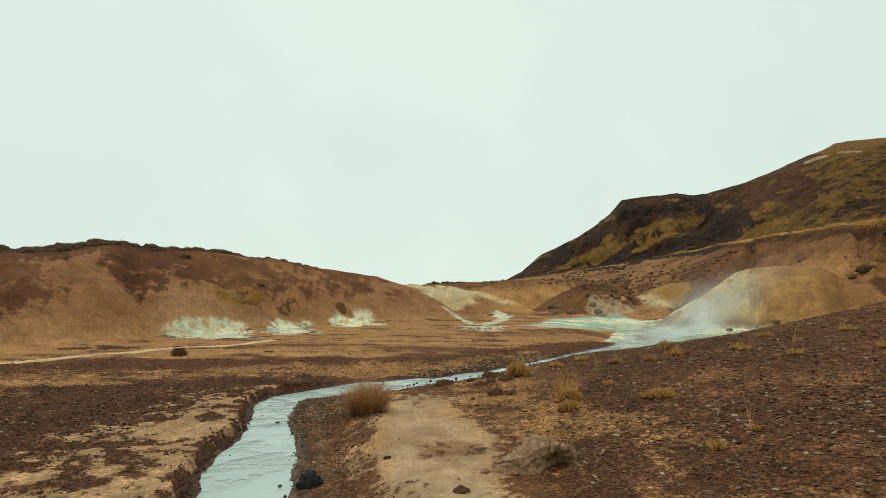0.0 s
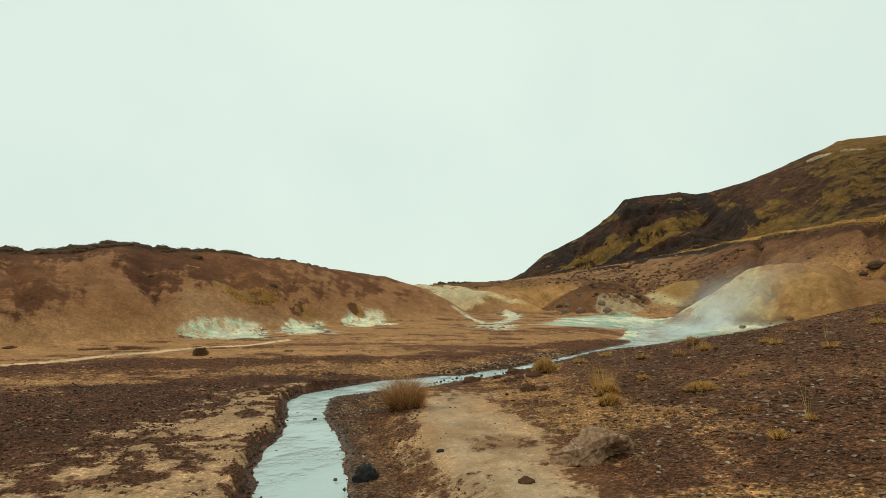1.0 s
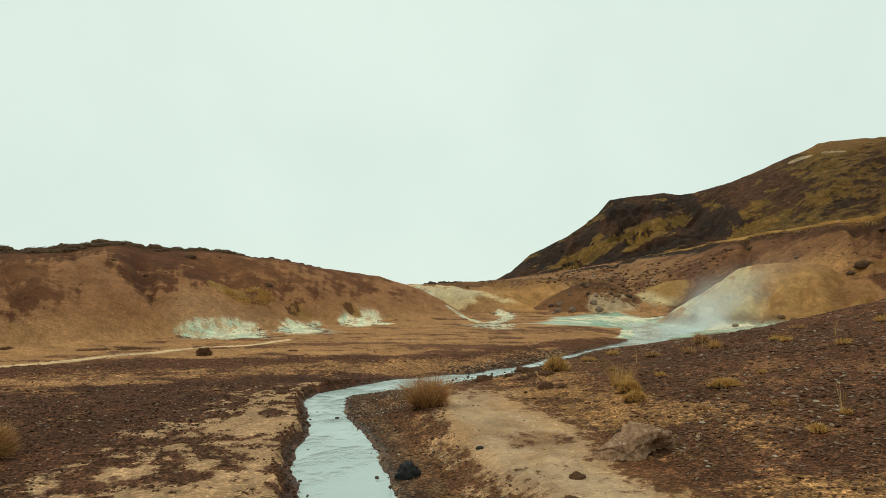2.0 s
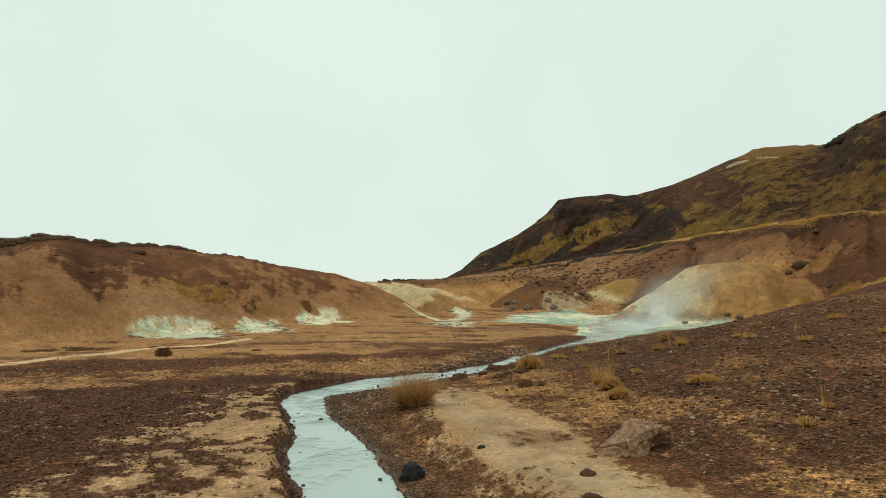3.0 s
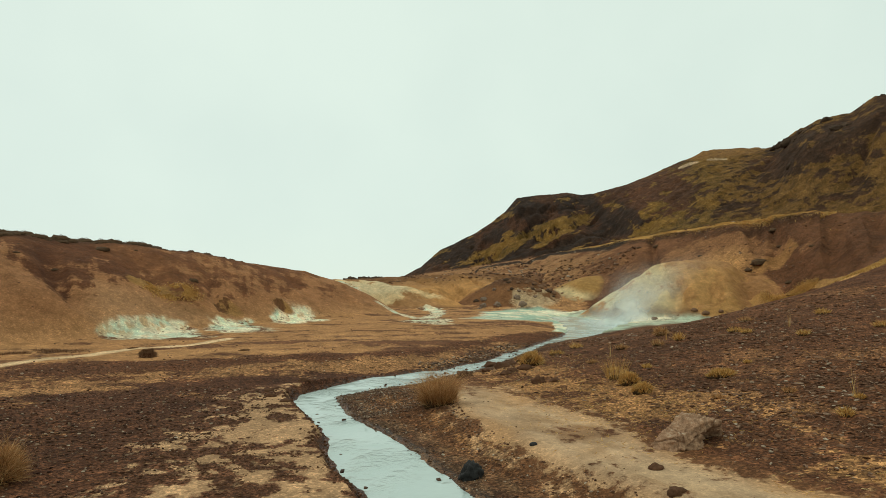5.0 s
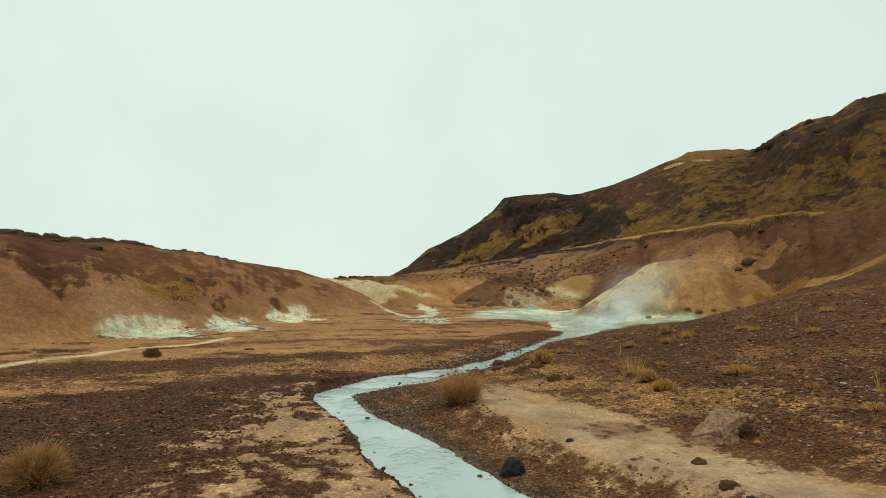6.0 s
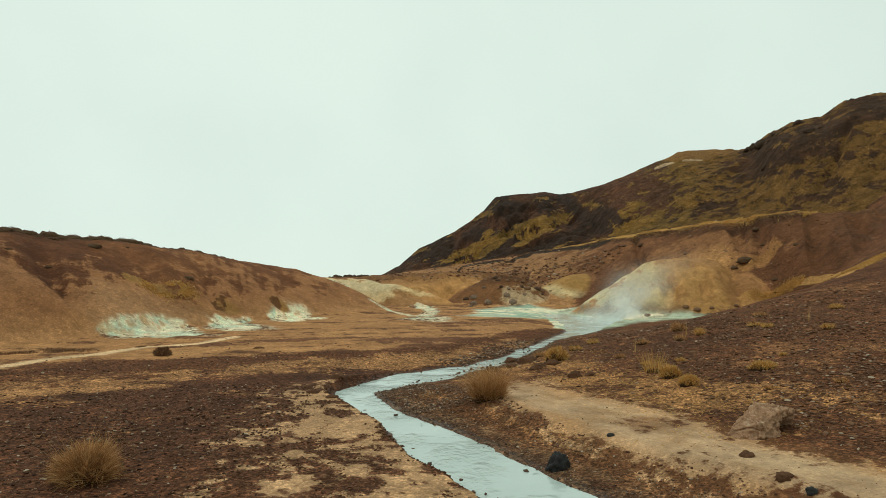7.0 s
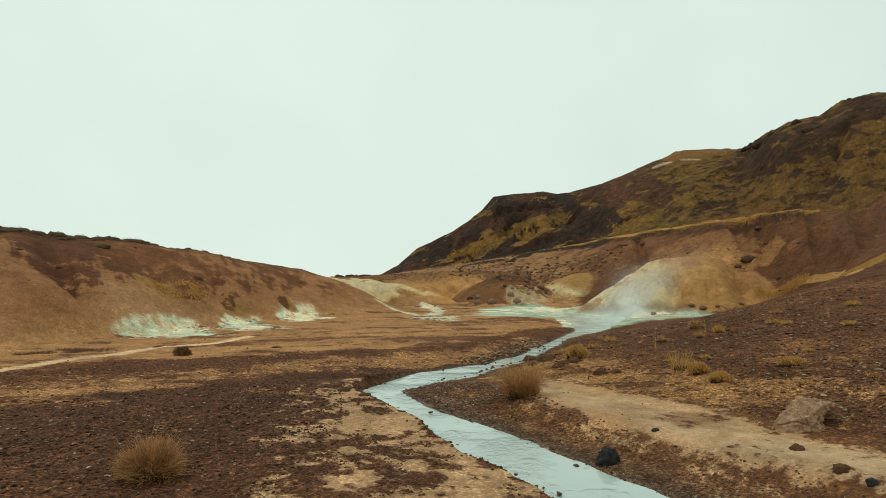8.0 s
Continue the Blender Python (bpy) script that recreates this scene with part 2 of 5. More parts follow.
def height(x, y):
    """The height of the built sheet of land at one place."""
    a, r = math.atan2(x - LAND["at"][0], y - LAND["at"][1]) % (2 * math.pi), math.hypot(x - LAND["at"][0], y - LAND["at"][1])
    if a > LAND["az"][-1]:
        a -= 2 * math.pi
    j = min(max(int(np.searchsorted(LAND["az"], a)) - 1, 0), len(LAND["az"]) - 2)
    i = min(max(int(np.searchsorted(LAND["r"], r)) - 1, 0), len(LAND["r"]) - 2)
    fa, fr = (a - LAND["az"][j]) / (LAND["az"][j + 1] - LAND["az"][j]), (r - LAND["r"][i]) / (LAND["r"][i + 1] - LAND["r"][i])
    z = LAND["z"][i:i + 2, j:j + 2]
    return float((z[0, 0] * (1 - fa) + z[0, 1] * fa) * (1 - fr) + (z[1, 0] * (1 - fa) + z[1, 1] * fa) * fr)


# ---------------- colours of the soil, by what lies where ----------------
def mix(a, b, f):
    f = np.clip(f, 0, 1)[:, None]
    return a * (1 - f) + np.array(b) * f


def band(v, a, b, soft):
    return sstep(a - soft, a + soft, v) * (1 - sstep(b - soft, b + soft, v))


def spot(x, y, cx, cy, rx, ry, n, turn=0.0):
    c, s = math.cos(turn), math.sin(turn)
    u, v = ((x - cx) * c + (y - cy) * s) / rx, (-(x - cx) * s + (y - cy) * c) / ry
    return 1 - sstep(.55, 1.0, np.sqrt(u * u + v * v) + .35 * n)


def near_line(x, y, pts, w, n):
    d = np.full(x.shape, 1e9)
    for (ax, ay), (bx, by) in zip(pts[:-1], pts[1:]):
        t = np.clip(((x - ax) * (bx - ax) + (y - ay) * (by - ay)) / ((bx - ax) ** 2 + (by - ay) ** 2), 0, 1)
        d = np.minimum(d, np.hypot(x - ax - t * (bx - ax), y - ay - t * (by - ay)))
    return 1 - sstep(.5, 1.1, d / w + .3 * n)


# the dark band across the flats, its far and near edge, and where the tan strip before it ends: y over x
BAND_FAR = ((-30, -12.5, -9.6, -8.9, -8.0, -6.9, -5.0, -2.6, 0, 1.9, 5.4), (-4, 9.8, 12.8, 13.5, 14.1, 14.2, 14.2, 14.1, 14.9, 16.7, 20.6))
BAND_NEAR = ((-30, -12, -8.9, -7.8, -6.5, -5.0, -3.2, 0, 3), (-6, 8.5, 11.1, 11.7, 12.0, 12.6, 13.2, 14.2, 17))
STRIP_NEAR = ((-30, -12, -9, -7.4, -5.8, -3.8, 0), (-8, 6.0, 8.4, 9.5, 10.5, 11.3, 12.4))
CRUST_EDGE = ((2, 4.5, 5.6, 6.9, 7.9, 9.7, 10.4), (-4.6, -4.35, -4.35, -4.25, -4.2, -3.7, -3.4))
SILT = [(.4, -12), (.2, 0), (-.1, 2.6), (-.35, 3.4), (-.42, 3.9), (-.66, 4.65), (-.78, 5.7), (-.95, 7.0), (-.95, 8.2), (-.72, 9.5), (-.1, 10.3),
        (.05, 9.3), (.18, 7.8), (.55, 6.3), (.62, 5.5), (.50, 4.8), (.55, 4.2), (.7, 3.4), (1.1, 2.4), (1.4, 0), (1.6, -12)]
VENTS = ([(-9.0, 19.1), (-8.95, 19.8), (-8.6, 20.5), (-8.3, 21.0), (-7.8, 21.8), (-7.4, 21.9), (-6.8, 21.0), (-6.2, 19.2), (-7.3, 18.9), (-8.7, 18.9)],
         [(-6.7, 22.9), (-6.0, 23.1), (-5.4, 23.8), (-5.0, 22.6), (-4.2, 20.7), (-5.3, 20.7), (-6.4, 21.4)],
         [(-4.4, 25.3), (-3.7, 26.4), (-3.0, 26.9), (-2.4, 25.0), (-3.4, 23.6), (-4.2, 24.2)])
POOL = [(3.9, 25.6), (5.4, 27.2), (6.2, 30.5), (8.2, 32.6), (10.6, 32.8), (12.2, 29), (12.6, 25), (14.6, 22.1), (13.2, 21.3), (10.2, 20.8), (8.6, 20.0), (7.2, 19.4), (8.4, 22.6), (8.8, 24.9), (6.6, 24.5)]


def soil(x, y, z, which, lead):
    """Two base colours and how far the second covers the first, gravelliness, wetness and ruggedness."""
    r, az = polar(x, y)
    d, side = stream_field(x, y)
    one = np.zeros((x.size, 3))

    fringe = .12 * fbm(x * 1.1, y * 1.1, 3, 60)

    def share(n):
        """How much of a hill's own soil shows, thinning out towards its edge."""
        return np.where(which == n, .35 + .65 * sstep(0, .35 if n != 1 else .2, lead + fringe), 0)

    def laid(under, on, n):
        f = share(n)[:, None]
        return under * (1 - f) + on * f

    n1, n2, n3 = fbm(x * .35, y * .35, 4, 61), fbm(x * 1.7, y * 1.7, 4, 62), fbm(x * 6, y * 6, 4, 63)
    far = fbm(x * .12, y * .12, 5, 64)
    streak = fbm(az * .5, r * .06, 4, 65)
    dark, red, tan, pale = (.062, .030, .020), (.115, .053, .031), (.30, .172, .086), (.375, .285, .208)
    left, right = side < 0, side >= 0
    col = mix(one + np.array(dark), red, .55 + .6 * n1)
    over, mask = one + np.array(tan), np.zeros(x.shape)
    grit, wet, relief = np.full(x.shape, .9), np.zeros(x.shape), np.zeros(x.shape)

    # flats across the stream: dark gravel, a tan strip, a maroon band, and tan wash up to the hill
    lines = fbm(x * .32 + .1 * y, y * 1.35, 6, 66, .64)
    edge_far = y - np.interp(x, *BAND_FAR) + .5 * n1 + .35 * lines
    edge_near = y - np.interp(x, *BAND_NEAR) + .45 * n1 + .3 * lines
    edge_strip = y - np.interp(x, *STRIP_NEAR) + .5 * n1 + .4 * n2
    beyond = sstep(-.55, .55, edge_far)
    strip = sstep(-.5, .6, edge_strip) * (1 - sstep(-.45, .45, edge_near))
    stripes = sstep(-5, 1, x) * sstep(20, 14, r) * .22
    m = beyond * (.66 - stripes + .85 * lines + .2 * n2 + .05 * sstep(16, 19, r)) + strip * (.55 + .5 * lines + .25 * n2) + (1 - beyond) * (1 - strip) * .18 * (1 + 2 * lines)
    mask = np.where(left, m, mask)
    col = mix(col, (.118, .054, .029), np.where(left, sstep(0, 1, edge_strip), 0))
    col = mix(col, (.145, .072, .042), np.where(left, beyond * sstep(14, 17, r), 0))
    over = mix(over, (.37, .22, .110), np.where(left, beyond * sstep(.1, .5, fbm(x * .45, y * .8, 5, 55, .6)), 0) * .8)
    over = mix(over, (.26, .150, .078), np.where(left, strip, 0) * .6)
    brook = near_line(x, y, [(-13, 9.2), (-9.75, 12.9), (-9.4, 13.5), (-8.9, 14.35), (-8.1, 15.0), (-7.5, 16.3), (-6.2, 16.8), (-5.4, 18.3)], .24, .7 * n2) * left
    over = mix(over, (.56, .44, .31), brook)
    mask = np.maximum(mask, brook * .9)
    grit = np.where(left & (edge_far > 0), .35, grit)

    # cracked pale crust beside the stream
    rim = x - np.interp(y, *CRUST_EDGE)
    crust = np.where(left & (y < 10.6) & (d > .02), sstep(-1.0, .6, rim + .4 * n2), 0)
    plates = .62 + .32 * n2 + .75 * n3 - .35 * (1 - sstep(.04, .24, d)) - .35 * (1 - sstep(-.5, .6, rim))
    col = mix(col, (.140, .070, .044), crust * .8)
    over = mix(over, (.335, .230, .148), sstep(.05, .3, crust))
    mask = np.where(crust > .02, np.maximum(plates * sstep(0, .25, crust), mask * (1 - crust)), mask)
    grit = grit * (1 - .55 * crust * sstep(.4, .6, plates))

    # right bank: gravel margin, silt sheet, straw-strewn rise, stony slope
    bed = inside(x, y, SILT)
    up = x - np.interp(y, [2, 3.4, 4.8, 6.3, 7.8, 9.3, 14], [1, .7, .5, .55, .18, .05, .8])
    strawy = band(up + .5 * n1, .0, 1.9 + .0 * y, .45) * band(y, 5.2, 14.5, 1.4) * (.62 + .45 * n2 + .2 * n3)
    strawy = np.maximum(strawy, .24 + .8 * (n1 * .6 + n2 * .6) + .2 * n3 - .1 * sstep(3, 7, x))
    strawy = np.where(right & (d > .3) & (y < 18), strawy, 0)
    mask = np.where(right, strawy, mask)
    over = mix(over, (.180, .094, .050), np.where(right, 1, 0))
    over = mix(over, (.28, .16, .078), np.where(right, 1 - sstep(1.2, 2.4, up + .5 * n1), 0))
    col = mix(col, (.148, .071, .039), np.where(right & (d > .6), .65 + .5 * n3 + .3 * n1, 0) * .8)
    flank = np.where(right & (d > .2) & (up < .2) & (bed < .1) & (y < 10), 1, 0)
    col = mix(col, (.170, .088, .047), flank * .7)
    over = mix(over, (.205, .112, .056), flank)
    ribbon = np.exp(-((d - .62 + .1 * n1) / .12) ** 2) + .7 * np.exp(-((bed + .22) / .12) ** 2)
    mask = np.where(flank > 0, .22 + .35 * n2 + .3 * n3 + .35 * ribbon, mask)
    sheet = sstep(-.42, .34, bed + .16 * n2 + .10 * n1 + .06 * n3)
    wash = mix(one + np.array(pale), (.30, .205, .128), sstep(.05, .5, n2 + .4 * n1) * .65)
    wash = mix(wash, (.265, .180, .112), sstep(.05, .4, fbm((x + .25 * y) * 4.5, y * .9, 4, 46)) * .5)
    wash = mix(wash, (.45, .36, .265), sstep(.1, .4, fbm((x + .25 * y) * 3, y * .7, 4, 45)) * .5)
    wash = mix(wash, (.34, .20, .10), (1 - sstep(.0, .35, bed)) * .5)
    stain = spot(x, y, .02, 5.75, .48, .42, 1.2 * n3)
    wash = mix(wash, (.17, .098, .055), stain * .6)
    s = np.where(right & (y < 11), sstep(.02, .3, sheet), 0)[:, None]
    over = over * (1 - s) + wash * s
    mask = np.where(right & (y < 11), np.maximum(mask * (1 - sheet), sheet * (.86 + .4 * n2 + .3 * n3 - .35 * stain)), mask)
    grit = grit * (1 - .85 * np.where(right, sheet, 0))
    bar = np.where(right, band(d, -.1, .35, .08) * (.5 + .9 * n3), 0)
    col = mix(col, (.24, .19, .13), np.clip(bar, 0, 1) * .4)
    damp = (1 - sstep(.0, .10, d + .03 * n3)) * (y < 24)
    wet = np.maximum(wet, damp)
    col = col * (1 - .45 * damp[:, None] * (d > 0)[:, None])
    mask = mask * (1 - .6 * damp)

    # mineral flats where the hot spring spreads out
    sheet = sstep(-.45, .35, inside(x, y, POOL) + .45 * n1 + .25 * n2) * (which != 1)
    sheet = np.maximum(sheet, np.where((y > 20.5) & (x > 4) & (d < .4), 1, 0))
    veins = fbm(x * .45 + .2 * y, y * .7, 6, 67, .62)
    f = np.clip(sheet, 0, 1)[:, None]
    minc = mix(one + np.array((.29, .46, .42)), (.42, .55, .50), sstep(-.2, .3, n1))
    minc = mix(minc, (.22, .20, .16), sstep(.12, .4, fbm(x * .7, y * 1.6, 5, 57, .6)) * .6)
    col = col * (1 - f) + minc * f
    over = over * (1 - f) + np.array((.62, .63, .55)) * f
    mask = mask * (1 - f[:, 0]) + (.30 + 1.1 * veins) * f[:, 0]
    wet = np.maximum(wet, .6 * sheet)
    grit = grit * (1 - .8 * sheet)

    # rust-brown hill, dusty where it flattens out, with its vents
    hc = mix(one + np.array((.165, .076, .041)), (.215, .104, .054), sstep(-.5, .5, far + .5 * n1 + .4 * n2))
    maroon = sstep(-.05, .35, fbm(x * .3, y * .22, 5, 68, .6) + .20 * np.exp(-line_distance(x, y, [(-12.6, 22.6), (-10.9, 21.8), (-9.9, 23.2)]) ** 2 / 1.4) + .16 * sstep(1.8, 3.2, z))
    hc = mix(hc, (.100, .044, .026), maroon * .6)
    # shade in the gully, painted as a dark line along its bed
    hc = mix(hc, (.070, .030, .018), np.exp(-(line_distance(x, y, HILL_GULLY) / .3) ** 2) * .5)
    ho = mix(one + np.array((.285, .152, .082)), (.335, .195, .104), 1 - sstep(.8, 1.9, z + .3 * n1))
    low = 1 - sstep(.7, 2.3, z + .3 * streak)
    # the spur's lit back is painted lighter, the shaded gully beside it darker
    spur = np.exp(-(line_distance(x, y, HILL_SPUR) / 1.0) ** 2)
    rib = fbm(az * 2.6, r * .5, 4, 56)
    hm = .36 + .14 * sstep(-10, -8, x) + .50 * low + .45 * spur - .2 * np.exp(-(line_distance(x, y, HILL_GULLY) / .4) ** 2) - .14 * sstep(1.7, 3.0, z) + .06 + .35 * n1 + .25 * n2 + .22 * rib + .25 * sstep(-2, 2, x)
    brink = r - curve(az, (-60, 23), (-40, 25), (-25, 27.5), (-10, 31.5), (0, 33.5))
    hm = hm - .8 * sstep(-1.5, -.5, brink + .6 * n2) * (1 - sstep(-12, -7, az))
    hc = mix(hc, (.075, .038, .023), sstep(-1.6, -.6, brink + .6 * n2) * (1 - sstep(-12, -7, az)) * .8)
    halo = np.maximum(spot(x, y, -7.9, 21.0, 3.0, 2.2, n1), spot(x, y, -3.2, 26, 1.6, 1.3, n1))
    ho = mix(ho, (.36, .225, .135), halo * .7)
    hm = hm + .35 * halo
    vent = np.full(x.shape, -9.0)
    for outline in VENTS:
        vent = np.maximum(vent, inside(x, y, outline))
    crest = fbm(az * 1.3 + .8 * n2, r * .8, 5, 69, .6)
    vc = mix(one + np.array((.66, .64, .54)), (.36, .56, .52), sstep(.0, .42, fbm(x * .9, y * .8, 5, 59, .6) - .45 * (z - 1.0) + .25 * sstep(-8.2, -7, x)) * (x < -4.3) * .9)
    vc = mix(vc, (.40, .27, .15), sstep(.05, .40, crest + .4 * n2) * .75)
    vc = mix(vc, (.74, .71, .62), sstep(.1, .4, -crest) * .6)
    vc = mix(vc, (.50, .55, .50), (1 - sstep(.6, .85, z)) * .5 * (x < -4))
    v = sstep(-.42, .70, vent + .45 * n2 + .12 * crest + .18 * n3 - .15 * sstep(.9, 1.5, z + .2 * n2))
    onhill = (which == 1) | ((which == 0) & left & (r > 18) & (x < -1))
    f = np.where(onhill, sstep(.02, .35, v), 0)[:, None]
    h1 = share(1)[:, None]
    col = col * (1 - h1) + hc * h1
    over = over * (1 - h1) + ho * h1
    mask = mask * (1 - h1[:, 0]) + hm * h1[:, 0]
    over = over * (1 - f) + vc * f
    mask = np.where(onhill, np.maximum(mask * (1 - v), .05 + .95 * v), mask)
    for px, py, pr in VENT_PITS:
        hole = spot(x, y, px, py, pr * 1.5, pr * 1.2, .8 * n3)
        col = mix(col, (.150, .078, .040), hole)
        over = mix(over, (.29, .175, .075), hole)
        mask = np.where(hole > .4, .25 + sstep(-.25, .3, x - px) * .6 + .4 * n3, mask)
    tawny = near_line(x, y, [(-9.1, 22.9), (-8.5, 23.4), (-7.8, 23.6)], .55, 1.2 * n2) * (which == 1)
    over = mix(over, (.27, .165, .065), tawny)
    mask = np.where(tawny > .1, .25 + .45 * tawny + .4 * n2, mask)

    # far pale bank, and the stony knoll
    bc = mix(one + np.array((.36, .215, .110)), (.46, .27, .120), sstep(-.3, .3, n1 + .1 * (x - 4)) * band(x, 2.5, 9, 1.5))
    bc = mix(bc, (.14, .072, .040), sstep(40.0, 43.0, r + n1) * .8)
    cream = inside(x, y, [(-1.2, 37.5), (-.4, 34.0), (1.2, 33.0), (2.6, 34.6), (4.2, 34.8), (4.2, 36.4), (2.6, 37.6), (.6, 38.6)])
    bm_ = sstep(-1.4, 1.0, cream + .8 * n1) * .84 + .4 * fbm(x * .8, y * .5, 5, 70)
    b_over = mix(one + np.array((.54, .43, .27)), (.50, .49, .39), spot(x, y, .8, 36.5, 2.6, 3.0, n1) * .6)
    col, over = laid(col, bc, 2), laid(over, b_over, 2)
    mask = np.where(which == 2, np.maximum(bm_, 0), mask)
    kc = mix(one + np.array((.20, .105, .055)), (.085, .042, .024), sstep(1.9, 2.7, z + .5 * n1) * .8)
    col, over = laid(col, kc, 7), laid(over, one + np.array((.42, .34, .245)), 7)
    mask = np.where(which == 7, spot(x, y, 11.2, 33.2, 2.8, 1.6, n1) * .55 + .2 * n2, mask)
    # mounds
    yc = mix(one + np.array((.60, .52, .32)), (.50, .31, .14), sstep(32.0, 34.5, az + 1.2 * n1 + .4 * (z - 2)))
    yc = mix(yc, (.33, .18, .090), sstep(36.8, 39.2, az + 1.5 * n1 + .4 * (z - 2.5)) * .9)
    yc = mix(yc, (.56, .57, .45), (1 - sstep(29.0, 32.0, az + 2 * n1 + 1.6 * (z - 1.3))) * .7)
    # shade along the mound's foot, put into its colour
    yc = mix(yc, (.16, .09, .055), (1 - sstep(.75, 1.15, z + .25 * n2)) * .7)
    col, over = laid(col, yc, 5), laid(over, one + np.array((.36, .21, .095)), 5)
    mask = np.where(which == 5, .26 + .9 * fbm(az * .9, r * .25 + z, 6, 58, .62) + .2 * sstep(33, 36, az) + .25 * sstep(2.6, 3.4, z), mask)
    sc = mix(one + np.array((.37, .235, .095)), (.60, .53, .35), sstep(.3, 1.1, -(z - 2.3) + .6 * n1 - (x - 15.0) * .35))
    col, over = laid(col, sc, 6), laid(over, one + np.array((.26, .145, .062)), 6)
    mask = np.where(which == 6, .22 + .7 * n2 + .25 * sstep(2.4, 3, z), mask)
    # brown slope below the grassy brow
    sl = mix(one + np.array((.142, .069, .039)), (.205, .102, .056), sstep(-.4, .5, far + .5 * streak))
    sl = mix(sl, (.052, .028, .018), sstep(47, 52, az + 3 * n1) * .6)
    so = mix(one + np.array((.235, .125, .066)), (.43, .25, .115), spot(x, y, 17.6, 27.4, 3.4, 3.2, n1) * .9)
    so = mix(so, (.31, .185, .10), (1 - sstep(24, 29, az)) * .7)
    chute = near_line(x, y, [(18.4, 24.8), (19.4, 24.6), (20.3, 24.2)], .7, 1.6 * n2) * .6
    so = mix(so, (.36, .205, .085), chute)
    sm = .18 + .5 * fbm(x * .35, y * .35, 5, 71, .6) + .45 * spot(x, y, 18.3, 28.5, 4.4, 4.6, n1) + .7 * chute + .45 * (1 - sstep(24, 29, az)) + .08 - .2 * sstep(44, 50, az)
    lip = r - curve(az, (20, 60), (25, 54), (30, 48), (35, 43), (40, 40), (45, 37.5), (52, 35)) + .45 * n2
    # the shadow line under the brow, painted dark into the slope's colours
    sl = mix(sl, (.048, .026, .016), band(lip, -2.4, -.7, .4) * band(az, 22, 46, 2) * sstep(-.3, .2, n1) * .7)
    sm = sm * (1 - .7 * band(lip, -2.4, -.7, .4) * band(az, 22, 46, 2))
    scree = near_line(x, y, [(14.0, 56), (18.4, 52), (19.8, 48.4), (20.7, 45.0), (20.8, 41.0)], 1.3, n1)
    sl, so = mix(sl, (.040, .027, .021), scree), mix(so, (.21, .18, .155), scree)
    sm = sm * (1 - scree) + scree * (.12 + .5 * n3)
    turf = band(lip, -.75, .6, .2) * band(az, 23, 46.5, 1.5)
    so = mix(so, (.47, .31, .125), turf)
    sm = np.maximum(sm, turf * (.75 + .3 * n2))
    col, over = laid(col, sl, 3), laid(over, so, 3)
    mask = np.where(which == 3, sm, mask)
    # golden grass
    gold = np.maximum(near_line(x, y, [(12.2, 13.4), (13.0, 13.8), (14.1, 14.1), (15.4, 14.3)], .26, n2), near_line(x, y, [(16.6, 22.2), (17.6, 21.7), (18.2, 20.9), (18.1, 20.0), (17.8, 18.4)], .28, n2))
    gold = np.maximum(gold, spot(x, y, 15.2, 21.9, 1.7, .6, 1.3 * n2, -.2) * .55) * (y > 12)
    over = mix(over, (.37, .225, .095), sstep(.05, .3, gold))
    mask = np.maximum(mask, gold * .85 + .2 * n3 * (gold > .1))

    # mossy mountain with scree chutes that run down to the left; u, v: degrees across and up from the valley
    u, v = az, (z - CZ) / np.maximum(r, 1) * 57.3
    s, t = .92 * u + .39 * v, -.39 * u + .92 * v
    warp = .40 * fbm(u * .6, v * .8, 6, 72, .62)
    runs = fbm(s * .22 + .4 * warp, t * 1.9 + .9 * warp, 6, 73, .66)
    tufts = fbm(x * 1.1, y * 1.1, 6, 74, .72)
    west = 1 - sstep(26.5, 29.5, u + .5 * (v - 7))
    belt = np.exp(-((t + 3.05 + warp) / .75) ** 2) * sstep(12, 16, u)
    mm = west * (.38 + 1.35 * runs + .42 * belt - .25 * np.exp(-((t + 1.2 + warp) / .5) ** 2) + .25 * sstep(.4, .0, np.abs(v - 9.3)) * band(u, 20, 26, 1))
    mm = mm + (1 - west) * (.62 + .5 * fbm(u * .6, v * 1.5, 6, 75, .72) + .25 * runs - .40 * np.exp(-((v - 11.6 - .35 * (u - 44)) / 1.3) ** 2) * sstep(40.5, 43, u) - .30 * band(u, 27, 36, 1.5) * sstep(7.6, 9.3, v + warp))
    black = np.maximum(near_line(u, v, [(26.4, 9.5), (27.3, 8.2), (28.4, 7.4), (29.8, 6.2)], .9, 3 * warp + .8 * tufts), near_line(u, v, [(29.8, 6.0), (26, 5.4), (22, 4.0), (16.5, 2.7)], .6, 3 * warp + .8 * tufts))
    black = np.maximum(black, near_line(u, v, [(29.0, 7.6), (30.6, 7.6), (31.2, 6.4)], .6, 3 * warp + .8 * tufts) * .8)
    mm = mm - .5 * black * (.8 + .6 * runs) + .32 * tufts
    mc = mix(one + np.array((.036, .023, .018)), (.078, .039, .024), sstep(-.1, .35, fbm(u * .4, v * .6, 4, 76) + .3 * tufts))
    ruddy = band(u, 30.5, 36, 1.2) * sstep(6.4, 7.6, v) * (1 - sstep(11.5, 12.5, v))
    mc = mix(mc, (.115, .056, .034), ruddy * .8)
    mc = mix(mc, (.036, .026, .022), black * .8)
    mc = mix(mc, (.075, .070, .066), sstep(.25, .5, fbm(x * .8, y * .8, 5, 77, .7)) * sstep(42, 44, u) * sstep(9, 11, v) * .8)
    mo = mix(one + np.array((.175, .107, .030)), (.130, .084, .026), sstep(-.3, .3, fbm(u * .5, v * .8, 3, 78)))
